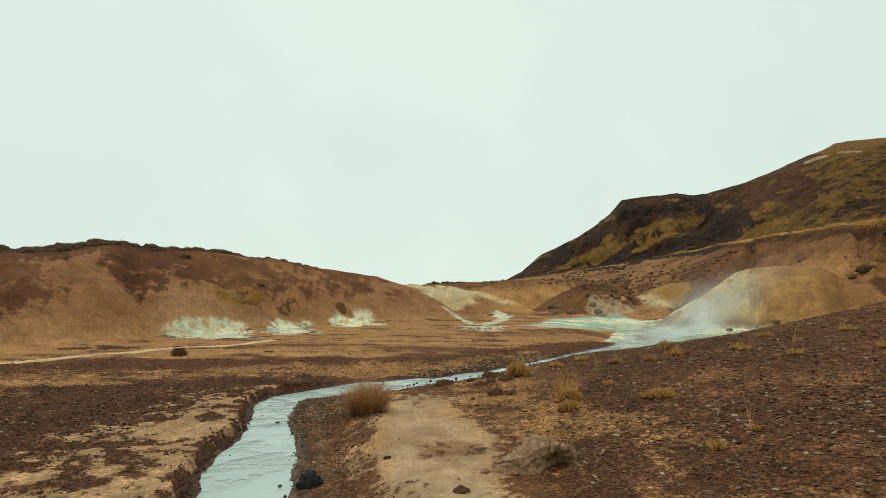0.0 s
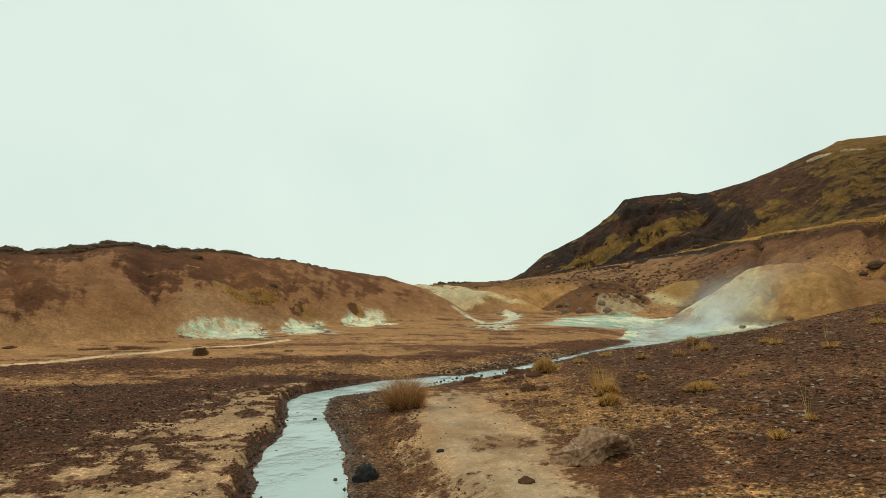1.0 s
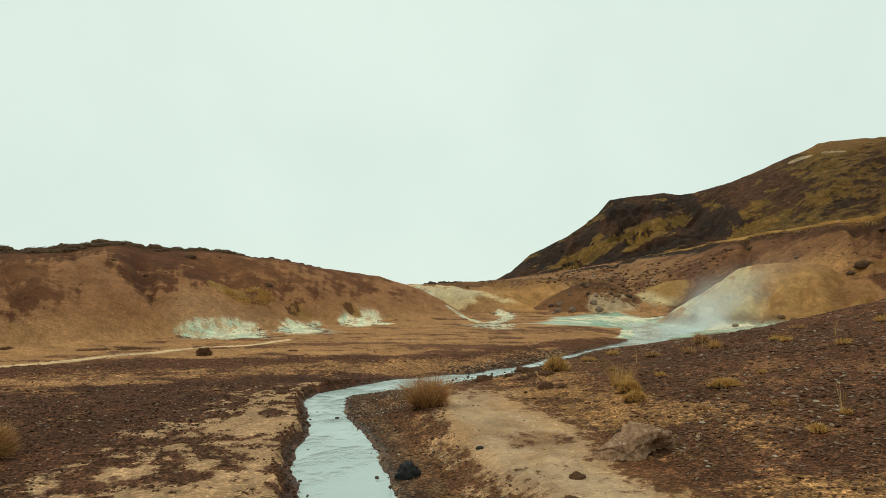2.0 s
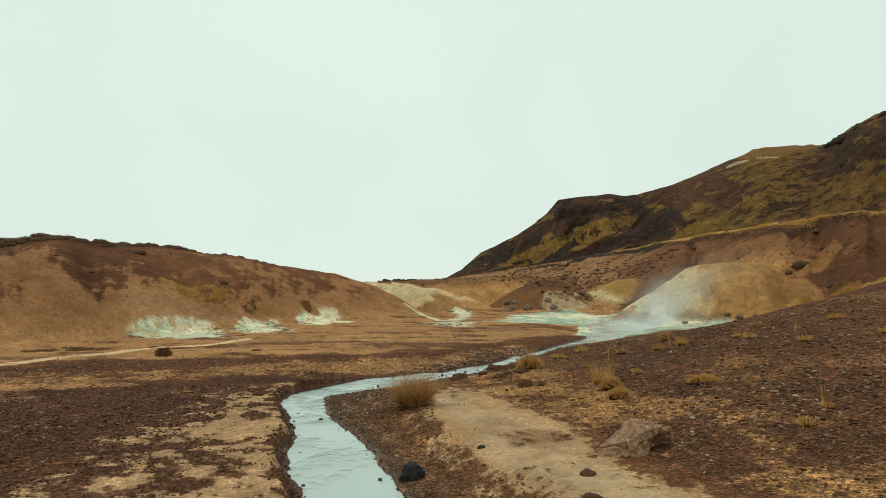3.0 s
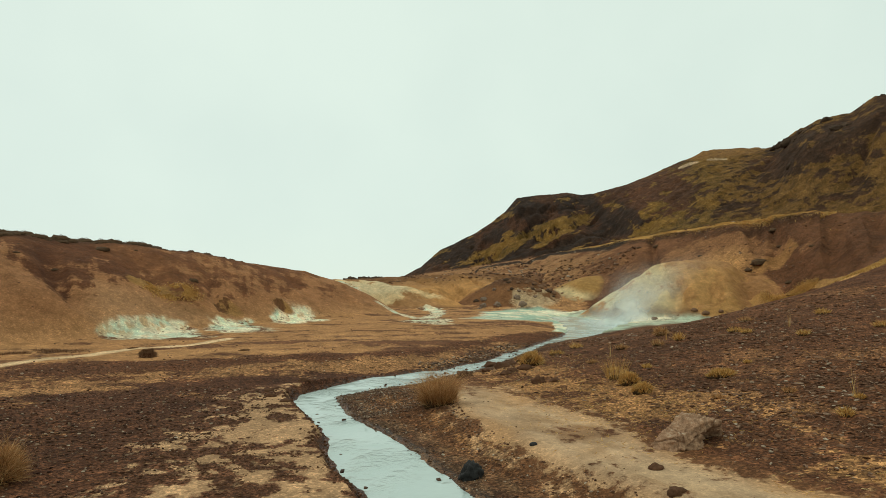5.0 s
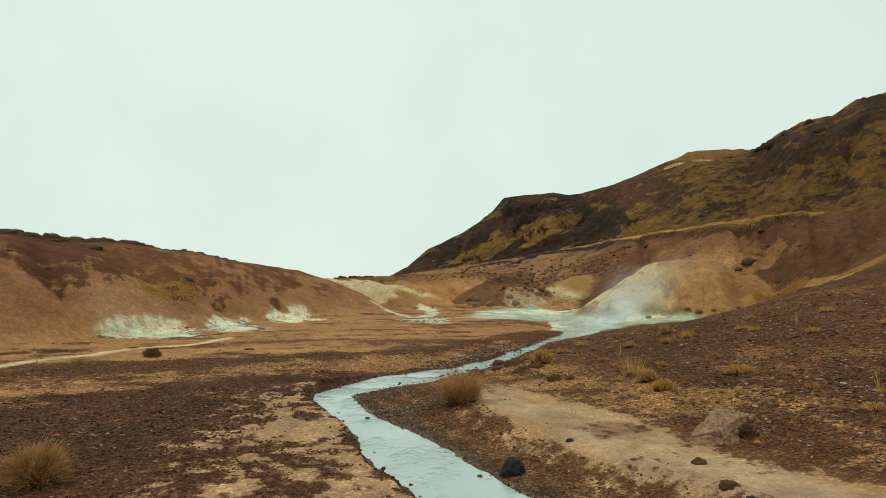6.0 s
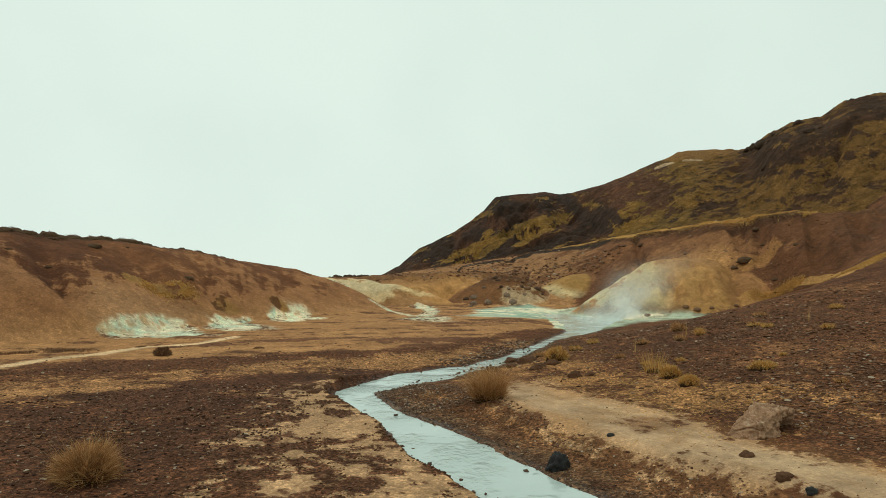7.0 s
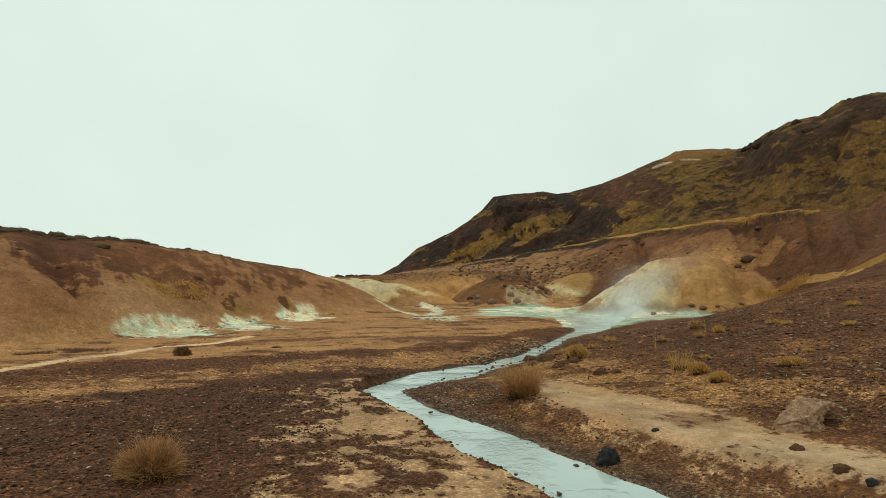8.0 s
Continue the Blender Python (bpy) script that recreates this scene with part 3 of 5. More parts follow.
    mo = mix(mo, (.20, .125, .042), sstep(.1, .5, tufts) * .7)
    mo = mix(mo, (.130, .076, .029), sstep(34, 42, u) * .7)
    mc = mix(mc, (.070, .040, .024), sstep(32, 37, u) * .6)
    mo = mo * (1 + .55 * tufts)[:, None]
    mc = mc * (1 + .7 * fbm(x * 1.6, y * 1.6, 5, 79, .75))[:, None]
    slip = np.maximum(near_line(u, v, [(35.0, 11.55), (35.8, 11.8), (36.6, 11.95)], .11, 4 * warp + 1.5 * tufts), near_line(u, v, [(37.4, 12.05), (38.3, 12.0), (39.0, 11.9)], .08, 4 * warp + 1.5 * tufts))
    mo = mix(mo, (.42, .34, .26), slip)
    mm = np.maximum(mm, slip)
    cap = sstep(12.0, 12.4, v) * band(u, 35, 42, 1)
    mo = mix(mo, (.20, .115, .045), cap)
    mm = np.maximum(mm, cap * .7 * (1 - slip))
    col, over = laid(col, mc, 4), laid(over, mo, 4)
    mm = .5 + 1.5 * (mm - .32 * chutes(u, r, z) - .5)
    mask = np.where(which == 4, mm, mask)

    # milky threads of water at the valley's end
    free = (which != 1) | (lead < .6)
    thread = near_line(x, y, [(-1.2, 37.0), (-.3, 35.4), (.0, 33.0), (.1, 31.5), (.57, 30.8), (1.13, 29.9), (1.5, 28.3), (1.75, 26.0)], .22, .8 * n2) * free * .8
    thread = np.maximum(thread, spot(x, y, 2.0, 24.3, 1.3, 2.2, 1.4 * n2) * (which == 0) * (.7 + n3))
    thread = np.maximum(thread, spot(x, y, 3.9, 32.4, .9, 1.3, 1.3 * n2))
    thread = np.maximum(thread, near_line(x, y, [(3.9, 31.6), (3.5, 29.2), (2.4, 26.0)], .45, n2) * .9)
    thread = np.clip(thread, 0, 1)
    tc = mix(one + np.array((.55, .53, .44)), (.42, .52, .47), sstep(.0, .4, n2))
    f = sstep(.02, .3, thread)[:, None]
    over = over * (1 - f) + tc * f
    mask = np.where(thread > .02, np.maximum(mask * (1 - thread), thread * .8 + .15 * n2), mask)
    grit = np.where(which == 0, grit, np.where(which == 4, .9, np.where(which == 3, .6, np.where((which == 5) | (which == 6) | (which == 2), .10, .3))))
    relief = np.choose(which, (0, .4, .45, .6, .7, .55, .45, .5)) * np.clip(lead / .4, 0, 1)
    tone = (1 + .16 * n2 + .14 * n3)[:, None] * np.array((1.19, .99, .775))
    return np.clip(col * tone * .98, .006, .8), np.clip(over * tone * 1.13, .006, .8), np.clip(mask, 0, 1), grit, wet, relief


# ---------------- materials ----------------
def node_material(name):
    m = bpy.data.materials.new(name)
    m.use_nodes = True
    return m, m.node_tree.nodes, m.node_tree.links, m.node_tree.nodes["Principled BSDF"]


def mathn(nodes, links, op, a, b):
    n = nodes.new("ShaderNodeMath")
    n.operation = op
    for k, v in enumerate((a, b)):
        if isinstance(v, (int, float)):
            n.inputs[k].default_value = v
        else:
            links.new(v, n.inputs[k])
    return n.outputs[0]


def soil_material():
    m, nodes, links, bsdf = node_material("volcanic_soil")
    geo = nodes.new("ShaderNodeNewGeometry")
    att, grit, wet = nodes.new("ShaderNodeAttribute"), nodes.new("ShaderNodeAttribute"), nodes.new("ShaderNodeAttribute")
    att.attribute_name, grit.attribute_name, wet.attribute_name = "soil", "grit", "wet"
    over, mask, relief = nodes.new("ShaderNodeAttribute"), nodes.new("ShaderNodeAttribute"), nodes.new("ShaderNodeAttribute")
    over.attribute_name, mask.attribute_name, relief.attribute_name = "over", "mask", "relief"
    fine, mid, cells, stones = (nodes.new("ShaderNodeTexNoise"), nodes.new("ShaderNodeTexNoise"), nodes.new("ShaderNodeTexVoronoi"), nodes.new("ShaderNodeTexVoronoi"))
    for t, scale in ((fine, 55), (mid, 5.5), (cells, 42), (stones, 17)):
        t.inputs["Scale"].default_value = scale
        links.new(geo.outputs["Position"], t.inputs["Vector"])
    for t in (fine, mid):
        t.inputs["Detail"].default_value, t.inputs["Roughness"].default_value = 5, .65
    sep = nodes.new("ShaderNodeSeparateColor")
    links.new(cells.outputs["Color"], sep.inputs[0])
    sep2 = nodes.new("ShaderNodeSeparateColor")
    links.new(stones.outputs["Color"], sep2.inputs[0])
    M = lambda op, a, b: mathn(nodes, links, op, a, b)
    # brightness of single grains, stronger where it is gravelly
    grain = M("ADD", M("MULTIPLY", M("POWER", sep.outputs[0], 2.2), 1.5), .45)
    grain2 = M("ADD", M("MULTIPLY", M("POWER", sep2.outputs[1], 3.0), .7), .80)
    grains = M("MULTIPLY", grain, grain2)
    g = M("ADD", M("MULTIPLY", M("SUBTRACT", grains, 1.0), grit.outputs["Fac"]), 1.0)
    f = M("ADD", M("MULTIPLY", fine.outputs["Fac"], .9), .55)
    q = M("ADD", M("MULTIPLY", mid.outputs["Fac"], .8), .6)
    broad = nodes.new("ShaderNodeTexNoise")
    broad.inputs["Scale"].default_value, broad.inputs["Detail"].default_value, broad.inputs["Roughness"].default_value = 1.3, 9, .72
    links.new(geo.outputs["Position"], broad.inputs["Vector"])
    wide = M("ADD", M("MULTIPLY", M("SUBTRACT", broad.outputs["Fac"], .5), M("ADD", M("MULTIPLY", grit.outputs["Fac"], .9), 1.15)), 1.0)
    bright = M("MULTIPLY", M("MULTIPLY", M("MULTIPLY", g, f), q), wide)
    vm = nodes.new("ShaderNodeVectorMath")
    vm.operation = "SCALE"
    # the second soil lies over the first in patches with frayed edges
    fray = nodes.new("ShaderNodeTexNoise")
    fray.inputs["Scale"].default_value, fray.inputs["Detail"].default_value, fray.inputs["Roughness"].default_value = .9, 11, .68
    links.new(geo.outputs["Position"], fray.inputs["Vector"])
    crumb = nodes.new("ShaderNodeTexNoise")
    crumb.inputs["Scale"].default_value, crumb.inputs["Detail"].default_value, crumb.inputs["Roughness"].default_value = 8.0, 6, .7
    links.new(geo.outputs["Position"], crumb.inputs["Vector"])
    cut = nodes.new("ShaderNodeMapRange")
    cut.interpolation_type = "SMOOTHSTEP"
    cut.inputs["From Min"].default_value, cut.inputs["From Max"].default_value = .38, .62
    links.new(M("ADD", M("ADD", mask.outputs["Fac"], M("MULTIPLY", M("SUBTRACT", fray.outputs["Fac"], .5), 1.5)), M("MULTIPLY", M("SUBTRACT", crumb.outputs["Fac"], .5), M("SUBTRACT", 1.4, M("MULTIPLY", relief.outputs["Fac"], 2.0)))), cut.inputs["Value"])
    two = nodes.new("ShaderNodeMix")
    two.data_type = "RGBA"
    links.new(cut.outputs[0], two.inputs["Factor"])
    links.new(att.outputs["Color"], two.inputs[6])
    links.new(over.outputs["Color"], two.inputs[7])
    links.new(two.outputs[2], vm.inputs[0])
    links.new(bright, vm.inputs["Scale"])
    links.new(vm.outputs["Vector"], bsdf.inputs["Base Color"])
    rough = M("SUBTRACT", .92, M("MULTIPLY", wet.outputs["Fac"], .55))
    links.new(rough, bsdf.inputs["Roughness"])
    bsdf.inputs["Specular IOR Level"].default_value = .1
    hgt = M("ADD", M("MULTIPLY", M("SUBTRACT", 1.0, cells.outputs["Distance"]), M("MULTIPLY", grit.outputs["Fac"], .8)), M("ADD", M("MULTIPLY", fine.outputs["Fac"], .6), mid.outputs["Fac"]))
    bump = nodes.new("ShaderNodeBump")
    bump.inputs["Strength"].default_value, bump.inputs["Distance"].default_value = .7, .03
    links.new(hgt, bump.inputs["Height"])
    rugged = nodes.new("ShaderNodeBump")
    rugged.inputs["Strength"].default_value = .8
    links.new(M("MULTIPLY", relief.outputs["Fac"], .65), rugged.inputs["Distance"])
    links.new(M("ADD", broad.outputs["Fac"], fray.outputs["Fac"]), rugged.inputs["Height"])
    links.new(rugged.outputs["Normal"], bump.inputs["Normal"])
    links.new(bump.outputs["Normal"], bsdf.inputs["Normal"])
    return m


SOIL = soil_material()


def water_material():
    m, nodes, links, bsdf = node_material("milky_stream_water")
    geo = nodes.new("ShaderNodeNewGeometry")
    bsdf.inputs["Base Color"].default_value = (.30, .42, .38, 1)
    bsdf.inputs["Roughness"].default_value, bsdf.inputs["IOR"].default_value = .06, 1.33
    a, b = nodes.new("ShaderNodeTexNoise"), nodes.new("ShaderNodeTexNoise")
    a.inputs["Scale"].default_value, b.inputs["Scale"].default_value = 14, 2.2
    a.inputs["Detail"].default_value, b.inputs["Detail"].default_value = 4, 2
    for t in (a, b):
        links.new(geo.outputs["Position"], t.inputs["Vector"])
    c = nodes.new("ShaderNodeValToRGB")
    c.color_ramp.elements[0].color, c.color_ramp.elements[1].color = (.43, .51, .475, 1), (.53, .61, .565, 1)
    links.new(b.outputs["Fac"], c.inputs["Fac"])
    links.new(c.outputs["Color"], bsdf.inputs["Base Color"])
    bump = nodes.new("ShaderNodeBump")
    bump.inputs["Strength"].default_value, bump.inputs["Distance"].default_value = .8, .03
    c2, patch = nodes.new("ShaderNodeTexNoise"), nodes.new("ShaderNodeMapRange")
    c2.inputs["Scale"].default_value, c2.inputs["Detail"].default_value = 1.1, 3
    links.new(geo.outputs["Position"], c2.inputs["Vector"])
    patch.inputs["From Min"].default_value, patch.inputs["From Max"].default_value = .46, .62
    patch.inputs["To Min"].default_value, patch.inputs["To Max"].default_value = .12, 1.3
    links.new(c2.outputs["Fac"], patch.inputs["Value"])
    links.new(mathn(nodes, links, "ADD", mathn(nodes, links, "MULTIPLY", a.outputs["Fac"], patch.outputs[0]), b.outputs["Fac"]), bump.inputs["Height"])
    links.new(bump.outputs["Normal"], bsdf.inputs["Normal"])
    return m


WATER = water_material()


# ---------------- the sheet of land, cut into its hills ----------------
def build_land():
    fine_az = np.linspace(-47, 57, 960)
    coarse = np.linspace(57, 313, 80)[1:-1]
    azs = np.radians(np.concatenate([fine_az, coarse]))
    rs = np.concatenate([np.linspace(.004, 3.6, 20), np.geomspace(3.7, 18, 185), np.geomspace(18.05, 44, 240), np.geomspace(44.2, 112, 215), np.geomspace(116, 1500, 18)])
    fx, fy = -2.2, -1.6
    A, R = np.meshgrid(azs, rs)
    x, y = (fx + R * np.sin(A)).ravel(), (fy + R * np.cos(A)).ravel()
    z, which, lead = terrain(x, y)
    col, over, mask, grit, wet, relief = soil(x, y, z, which, lead)
    na, nr = len(azs), len(rs)
    LAND.update(at=(fx, fy), az=azs, r=rs, z=z.reshape(nr, na))
    i, j = np.meshgrid(np.arange(nr - 1), np.arange(na), indexing="ij")
    j2 = (j + 1) % na
    quads = np.stack([i * na + j, (i + 1) * na + j, (i + 1) * na + j2, i * na + j2], -1).reshape(-1, 4)
    kind = which[quads[:, 0]]
    tags = {"ground": ("brown volcanic gravel flats with pale silt and dry straw", "ground"),
            "hill": ("bare rust-brown clay hill with white mineral vents", "hill"),
            "bank": ("pale mineral-stained bank at the valley's end", "slope"),
            "hillside": ("dark brown bare hillside with grassy brow", "hillside"),
            "mountain": ("steep mountain with yellow-green moss and dark scree", "mountain"),
            "sulphur_mound": ("rounded pale yellow sulphur clay mound beside hot spring", "mound"),
            "small_mound": ("small ochre clay mound with white flank", "mound"),
            "stony_knoll": ("low brown knoll strewn with grey boulders", "knoll")}
    for n, (name, _) in enumerate(LAYERS):
        q = quads[kind == n][:, ::-1]
        used, inv = np.unique(q, return_inverse=True)
        me = bpy.data.meshes.new(name)
        me.vertices.add(len(used))
        me.vertices.foreach_set("co", np.stack([x[used], y[used], z[used]], -1).astype(np.float32).ravel())
        me.loops.add(len(q) * 4)
        me.loops.foreach_set("vertex_index", inv.astype(np.int32).ravel())
        me.polygons.add(len(q))
        me.polygons.foreach_set("loop_start", np.arange(0, len(q) * 4, 4, dtype=np.int32))
        me.update(calc_edges=True)
        me.polygons.foreach_set("use_smooth", np.ones(len(q), bool))
        for key, values in (("soil", col), ("over", over)):
            me.attributes.new(key, "FLOAT_COLOR", "POINT").data.foreach_set("color", np.concatenate([values[used], np.ones((len(used), 1))], 1).astype(np.float32).ravel())
        for key, values in (("grit", grit), ("wet", wet), ("mask", mask), ("relief", relief)):
            me.attributes.new(key, "FLOAT", "POINT").data.foreach_set("value", values[used].astype(np.float32))
        me.materials.append(SOIL)
        me.validate()
        tagged(new(name, me), *tags[name], kind="structure")


build_land()


def build_water():
    """The stream's surface, a ribbon a little wider than its bed."""
    s = np.linspace(0, len(STREAM) - 1, 260)
    k = np.arange(len(STREAM))
    cx, cy, cw = (np.interp(s, k, STREAM[:, n]) for n in range(3))
    for _ in range(3):
        cx[1:-1], cy[1:-1] = (cx[:-2] + 2 * cx[1:-1] + cx[2:]) / 4, (cy[:-2] + 2 * cy[1:-1] + cy[2:]) / 4
    tx, ty = np.gradient(cx), np.gradient(cy)
    l = np.hypot(tx, ty)
    nx, ny = -ty / l, tx / l
    bm = bmesh.new()
    rows = []
    for n in range(len(s)):
        row = []
        for u in np.linspace(-1, 1, 9):
            w = u * (cw[n] + .22)
            X, Y = cx[n] + nx[n] * w, cy[n] + ny[n] * w
            row.append(bm.verts.new((X, Y, float(water_level(np.array(Y))) - .012)))
        rows.append(row)
    for a, b in zip(rows[:-1], rows[1:]):
        for p in range(8):
            bm.faces.new((a[p], a[p + 1], b[p + 1], b[p]))
    me = bpy.data.meshes.new("water")
    bm.to_mesh(me)
    bm.free()
    me.polygons.foreach_set("use_smooth", np.ones(len(me.polygons), bool))
    me.materials.append(WATER)
    tagged(new("water", me), "milky pale turquoise stream winding through gravel", "stream", kind="structure")


build_water()


# ---------------- plain helpers for things ----------------
def part(name, bm, material, parent=None, label=""):
    """Links a bmesh as one mesh object, under a thing if one is given."""
    me = bpy.data.meshes.new(name)
    bm.to_mesh(me)
    bm.free()
    me.polygons.foreach_set("use_smooth", np.ones(len(me.polygons), bool))
    me.materials.append(material)
    ob = new(name, me)
    ob.parent = parent
    return tagged(ob, label)


def raw_part(name, verts, faces, material, parent=None, smooth=False):
    me = bpy.data.meshes.new(name)
    v, f = np.asarray(verts, np.float32), np.asarray(faces, np.int32)
    me.vertices.add(len(v))
    me.vertices.foreach_set("co", v.ravel())
    me.loops.add(f.size)
    me.loops.foreach_set("vertex_index", f.ravel())
    me.polygons.add(len(f))
    me.polygons.foreach_set("loop_start", np.arange(0, f.size, f.shape[1], dtype=np.int32))
    me.update(calc_edges=True)
    me.polygons.foreach_set("use_smooth", np.full(len(f), smooth))
    me.materials.append(material)
    ob = new(name, me)
    ob.parent = parent
    return ob


def varied_material(name, stops, rough=.9, scale=14, contrast=.6, bump=.5, lichen=None, leaf=0.0):
    """Stone, clod or dry plant: a colour for each loose piece, grain and stains over it."""
    m, nodes, links, bsdf = node_material(name)
    geo, ob = nodes.new("ShaderNodeNewGeometry"), nodes.new("ShaderNodeTexCoord")
    ramp = nodes.new("ShaderNodeValToRGB")
    while len(ramp.color_ramp.elements) < len(stops):
        ramp.color_ramp.elements.new(.5)
    for e, (p, c) in zip(ramp.color_ramp.elements, stops):
        e.position, e.color = p, (*c, 1)
    links.new(geo.outputs["Random Per Island"], ramp.inputs["Fac"])
    a, b = nodes.new("ShaderNodeTexNoise"), nodes.new("ShaderNodeTexNoise")
    for t, k in ((a, scale), (b, scale * 6)):
        t.inputs["Scale"].default_value, t.inputs["Detail"].default_value, t.inputs["Roughness"].default_value = k, 6, .62
        links.new(ob.outputs["Object"], t.inputs["Vector"])
    M = lambda op, p, q: mathn(nodes, links, op, p, q)
    v = M("MULTIPLY", M("ADD", M("MULTIPLY", a.outputs["Fac"], 2 * contrast), 1 - contrast), M("ADD", M("MULTIPLY", b.outputs["Fac"], 1.2), .4))
    vm = nodes.new("ShaderNodeVectorMath")
    vm.operation = "SCALE"
    links.new(ramp.outputs["Color"], vm.inputs[0])
    links.new(v, vm.inputs["Scale"])
    colour = vm.outputs["Vector"]
    if lichen:
        sep = nodes.new("ShaderNodeSeparateXYZ")
        links.new(geo.outputs["Normal"], sep.inputs[0])
        patch = nodes.new("ShaderNodeMapRange")
        patch.inputs["From Min"].default_value, patch.inputs["From Max"].default_value = 1.84, 2.08
        links.new(M("ADD", M("MULTIPLY", sep.outputs["Z"], .75), M("MULTIPLY", a.outputs["Fac"], 2.1)), patch.inputs["Value"])
        mx = nodes.new("ShaderNodeMix")
        mx.data_type = "RGBA"
        links.new(patch.outputs[0], mx.inputs["Factor"])
        links.new(colour, mx.inputs[6])
        mx.inputs[7].default_value = (*lichen, 1)
        colour = mx.outputs[2]
    links.new(colour, bsdf.inputs["Base Color"])
    bsdf.inputs["Roughness"].default_value = rough
    bsdf.inputs["Specular IOR Level"].default_value = .1
    bn = nodes.new("ShaderNodeBump")
    bn.inputs["Strength"].default_value, bn.inputs["Distance"].default_value = bump, .02
    links.new(M("ADD", a.outputs["Fac"], M("MULTIPLY", b.outputs["Fac"], .4)), bn.inputs["Height"])
    links.new(bn.outputs["Normal"], bsdf.inputs["Normal"])
    if leaf:
        glow, both = nodes.new("ShaderNodeBsdfTranslucent"), nodes.new("ShaderNodeMixShader")
        both.inputs["Fac"].default_value = leaf
        links.new(colour, glow.inputs["Color"])
        links.new(bsdf.outputs[0], both.inputs[1])
        links.new(glow.outputs[0], both.inputs[2])
        links.new(both.outputs[0], nodes["Material Output"].inputs["Surface"])
    return m


GRAVEL = varied_material("slope_gravel", [(0, (.080, .038, .022)), (.45, (.138, .067, .037)), (.74, (.185, .097, .058)), (.92, (.25, .155, .100)), (1, (.45, .35, .25))], .95)
DARK_GRAVEL = varied_material("dark_gravel", [(0, (.032, .015, .009)), (.5, (.072, .033, .018)), (.80, (.13, .068, .039)), (.94, (.26, .175, .115)), (1, (.50, .40, .29))], .95)
WET_GRAVEL = varied_material("streamside_gravel", [(0, (.050, .027, .017)), (.5, (.115, .062, .038)), (.8, (.185, .110, .066)), (1, (.46, .37, .27))], .6)
CLOD = varied_material("earth_clod", [(0, (.075, .034, .018)), (1, (.125, .060, .032))], .95, 9)
TAN_ROCK = varied_material("tan_rock", [(0, (.35, .200, .118)), (1, (.36, .207, .122))], .95, 18, 1.0, 1.0, (.48, .37, .26))
BLACK_ROCK = varied_material("black_basalt", [(0, (.024, .022, .021)), (1, (.034, .031, .029))], .5, 12, .5, .8)
GREY_ROCK = varied_material("grey_boulder", [(0, (.19, .12, .082)), (1, (.28, .195, .14))], .95, 3, .7, 1.0, (.36, .275, .19))
BROWN_ROCK = varied_material("brown_stone", [(0, (.12, .056, .032)), (1, (.21, .112, .064))], .95, 9, .5, .8)
DARK_ROCK = varied_material("dark_lava_rock", [(0, (.035, .023, .016)), (1, (.080, .048, .030))], .9, 3, .5, .8)
STRAW = varied_material("dry_grass_blades", [(0, (.32, .150, .042)), (.4, (.60, .315, .088)), (.8, (.74, .46, .15)), (1, (.80, .58, .26))], .8, 3, .3, .1, leaf=.4)
RUSSET = varied_material("dead_stalks", [(0, (.22, .100, .040)), (.45, (.47, .235, .092)), (.8, (.65, .37, .155)), (1, (.76, .52, .26))], .8, 3, .3, .1, leaf=.4)
HEATH = varied_material("heath_twigs", [(0, (.045, .026, .016)), (.5, (.115, .062, .033)), (.84, (.20, .110, .052)), (1, (.34, .20, .085))], .9, 3, .3, .1)
EARTHY = varied_material("brown_heath", [(0, (.10, .050, .029)), (.5, (.22, .112, .060)), (.85, (.33, .18, .094)), (1, (.45, .27, .14))], .9, 3, .3, .1)
TURF = varied_material("heath_turf", [(0, (.060, .034, .020)), (1, (.115, .066, .036))], .95, 4, .8, 1.0)
THATCH = varied_material("dark_thatch", [(0, (.034, .018, .009)), (1, (.050, .028, .013))], .95, 12)


def lump(rx, ry, rz, seed, rough=.25, facets=.0, level=3, freq=1.6, sink=.25):
    """A stone: a ball pulled about by noise, cut flatter below."""
    bm = bmesh.new()
    bmesh.ops.create_icosphere(bm, subdivisions=level, radius=1)
    o = Vector((seed * 7.31, seed * 3.17, seed * 1.73))
    for v in bm.verts:
        p = v.co.copy()
        k = 1 + rough * noise.fractal(p * freq + o, .9, 2.1, 4)
        if facets:
            dist, pts = noise.voronoi(p * 1.7 + o)
            k += facets * (min(dist[1] - dist[0], .5) - .25)
        v.co = Vector((p.x * rx * k, p.y * ry * k, max(p.z, -.55) * rz * k + rz * (1 - 2 * sink) * .5))
    return bm


def on_ground(x, y, sink=0.0, turn=0.0, scale=1.0):
    return pose(x, y, height(x, y) - sink, 0, 0, turn) @ Matrix.Scale(scale, 4)


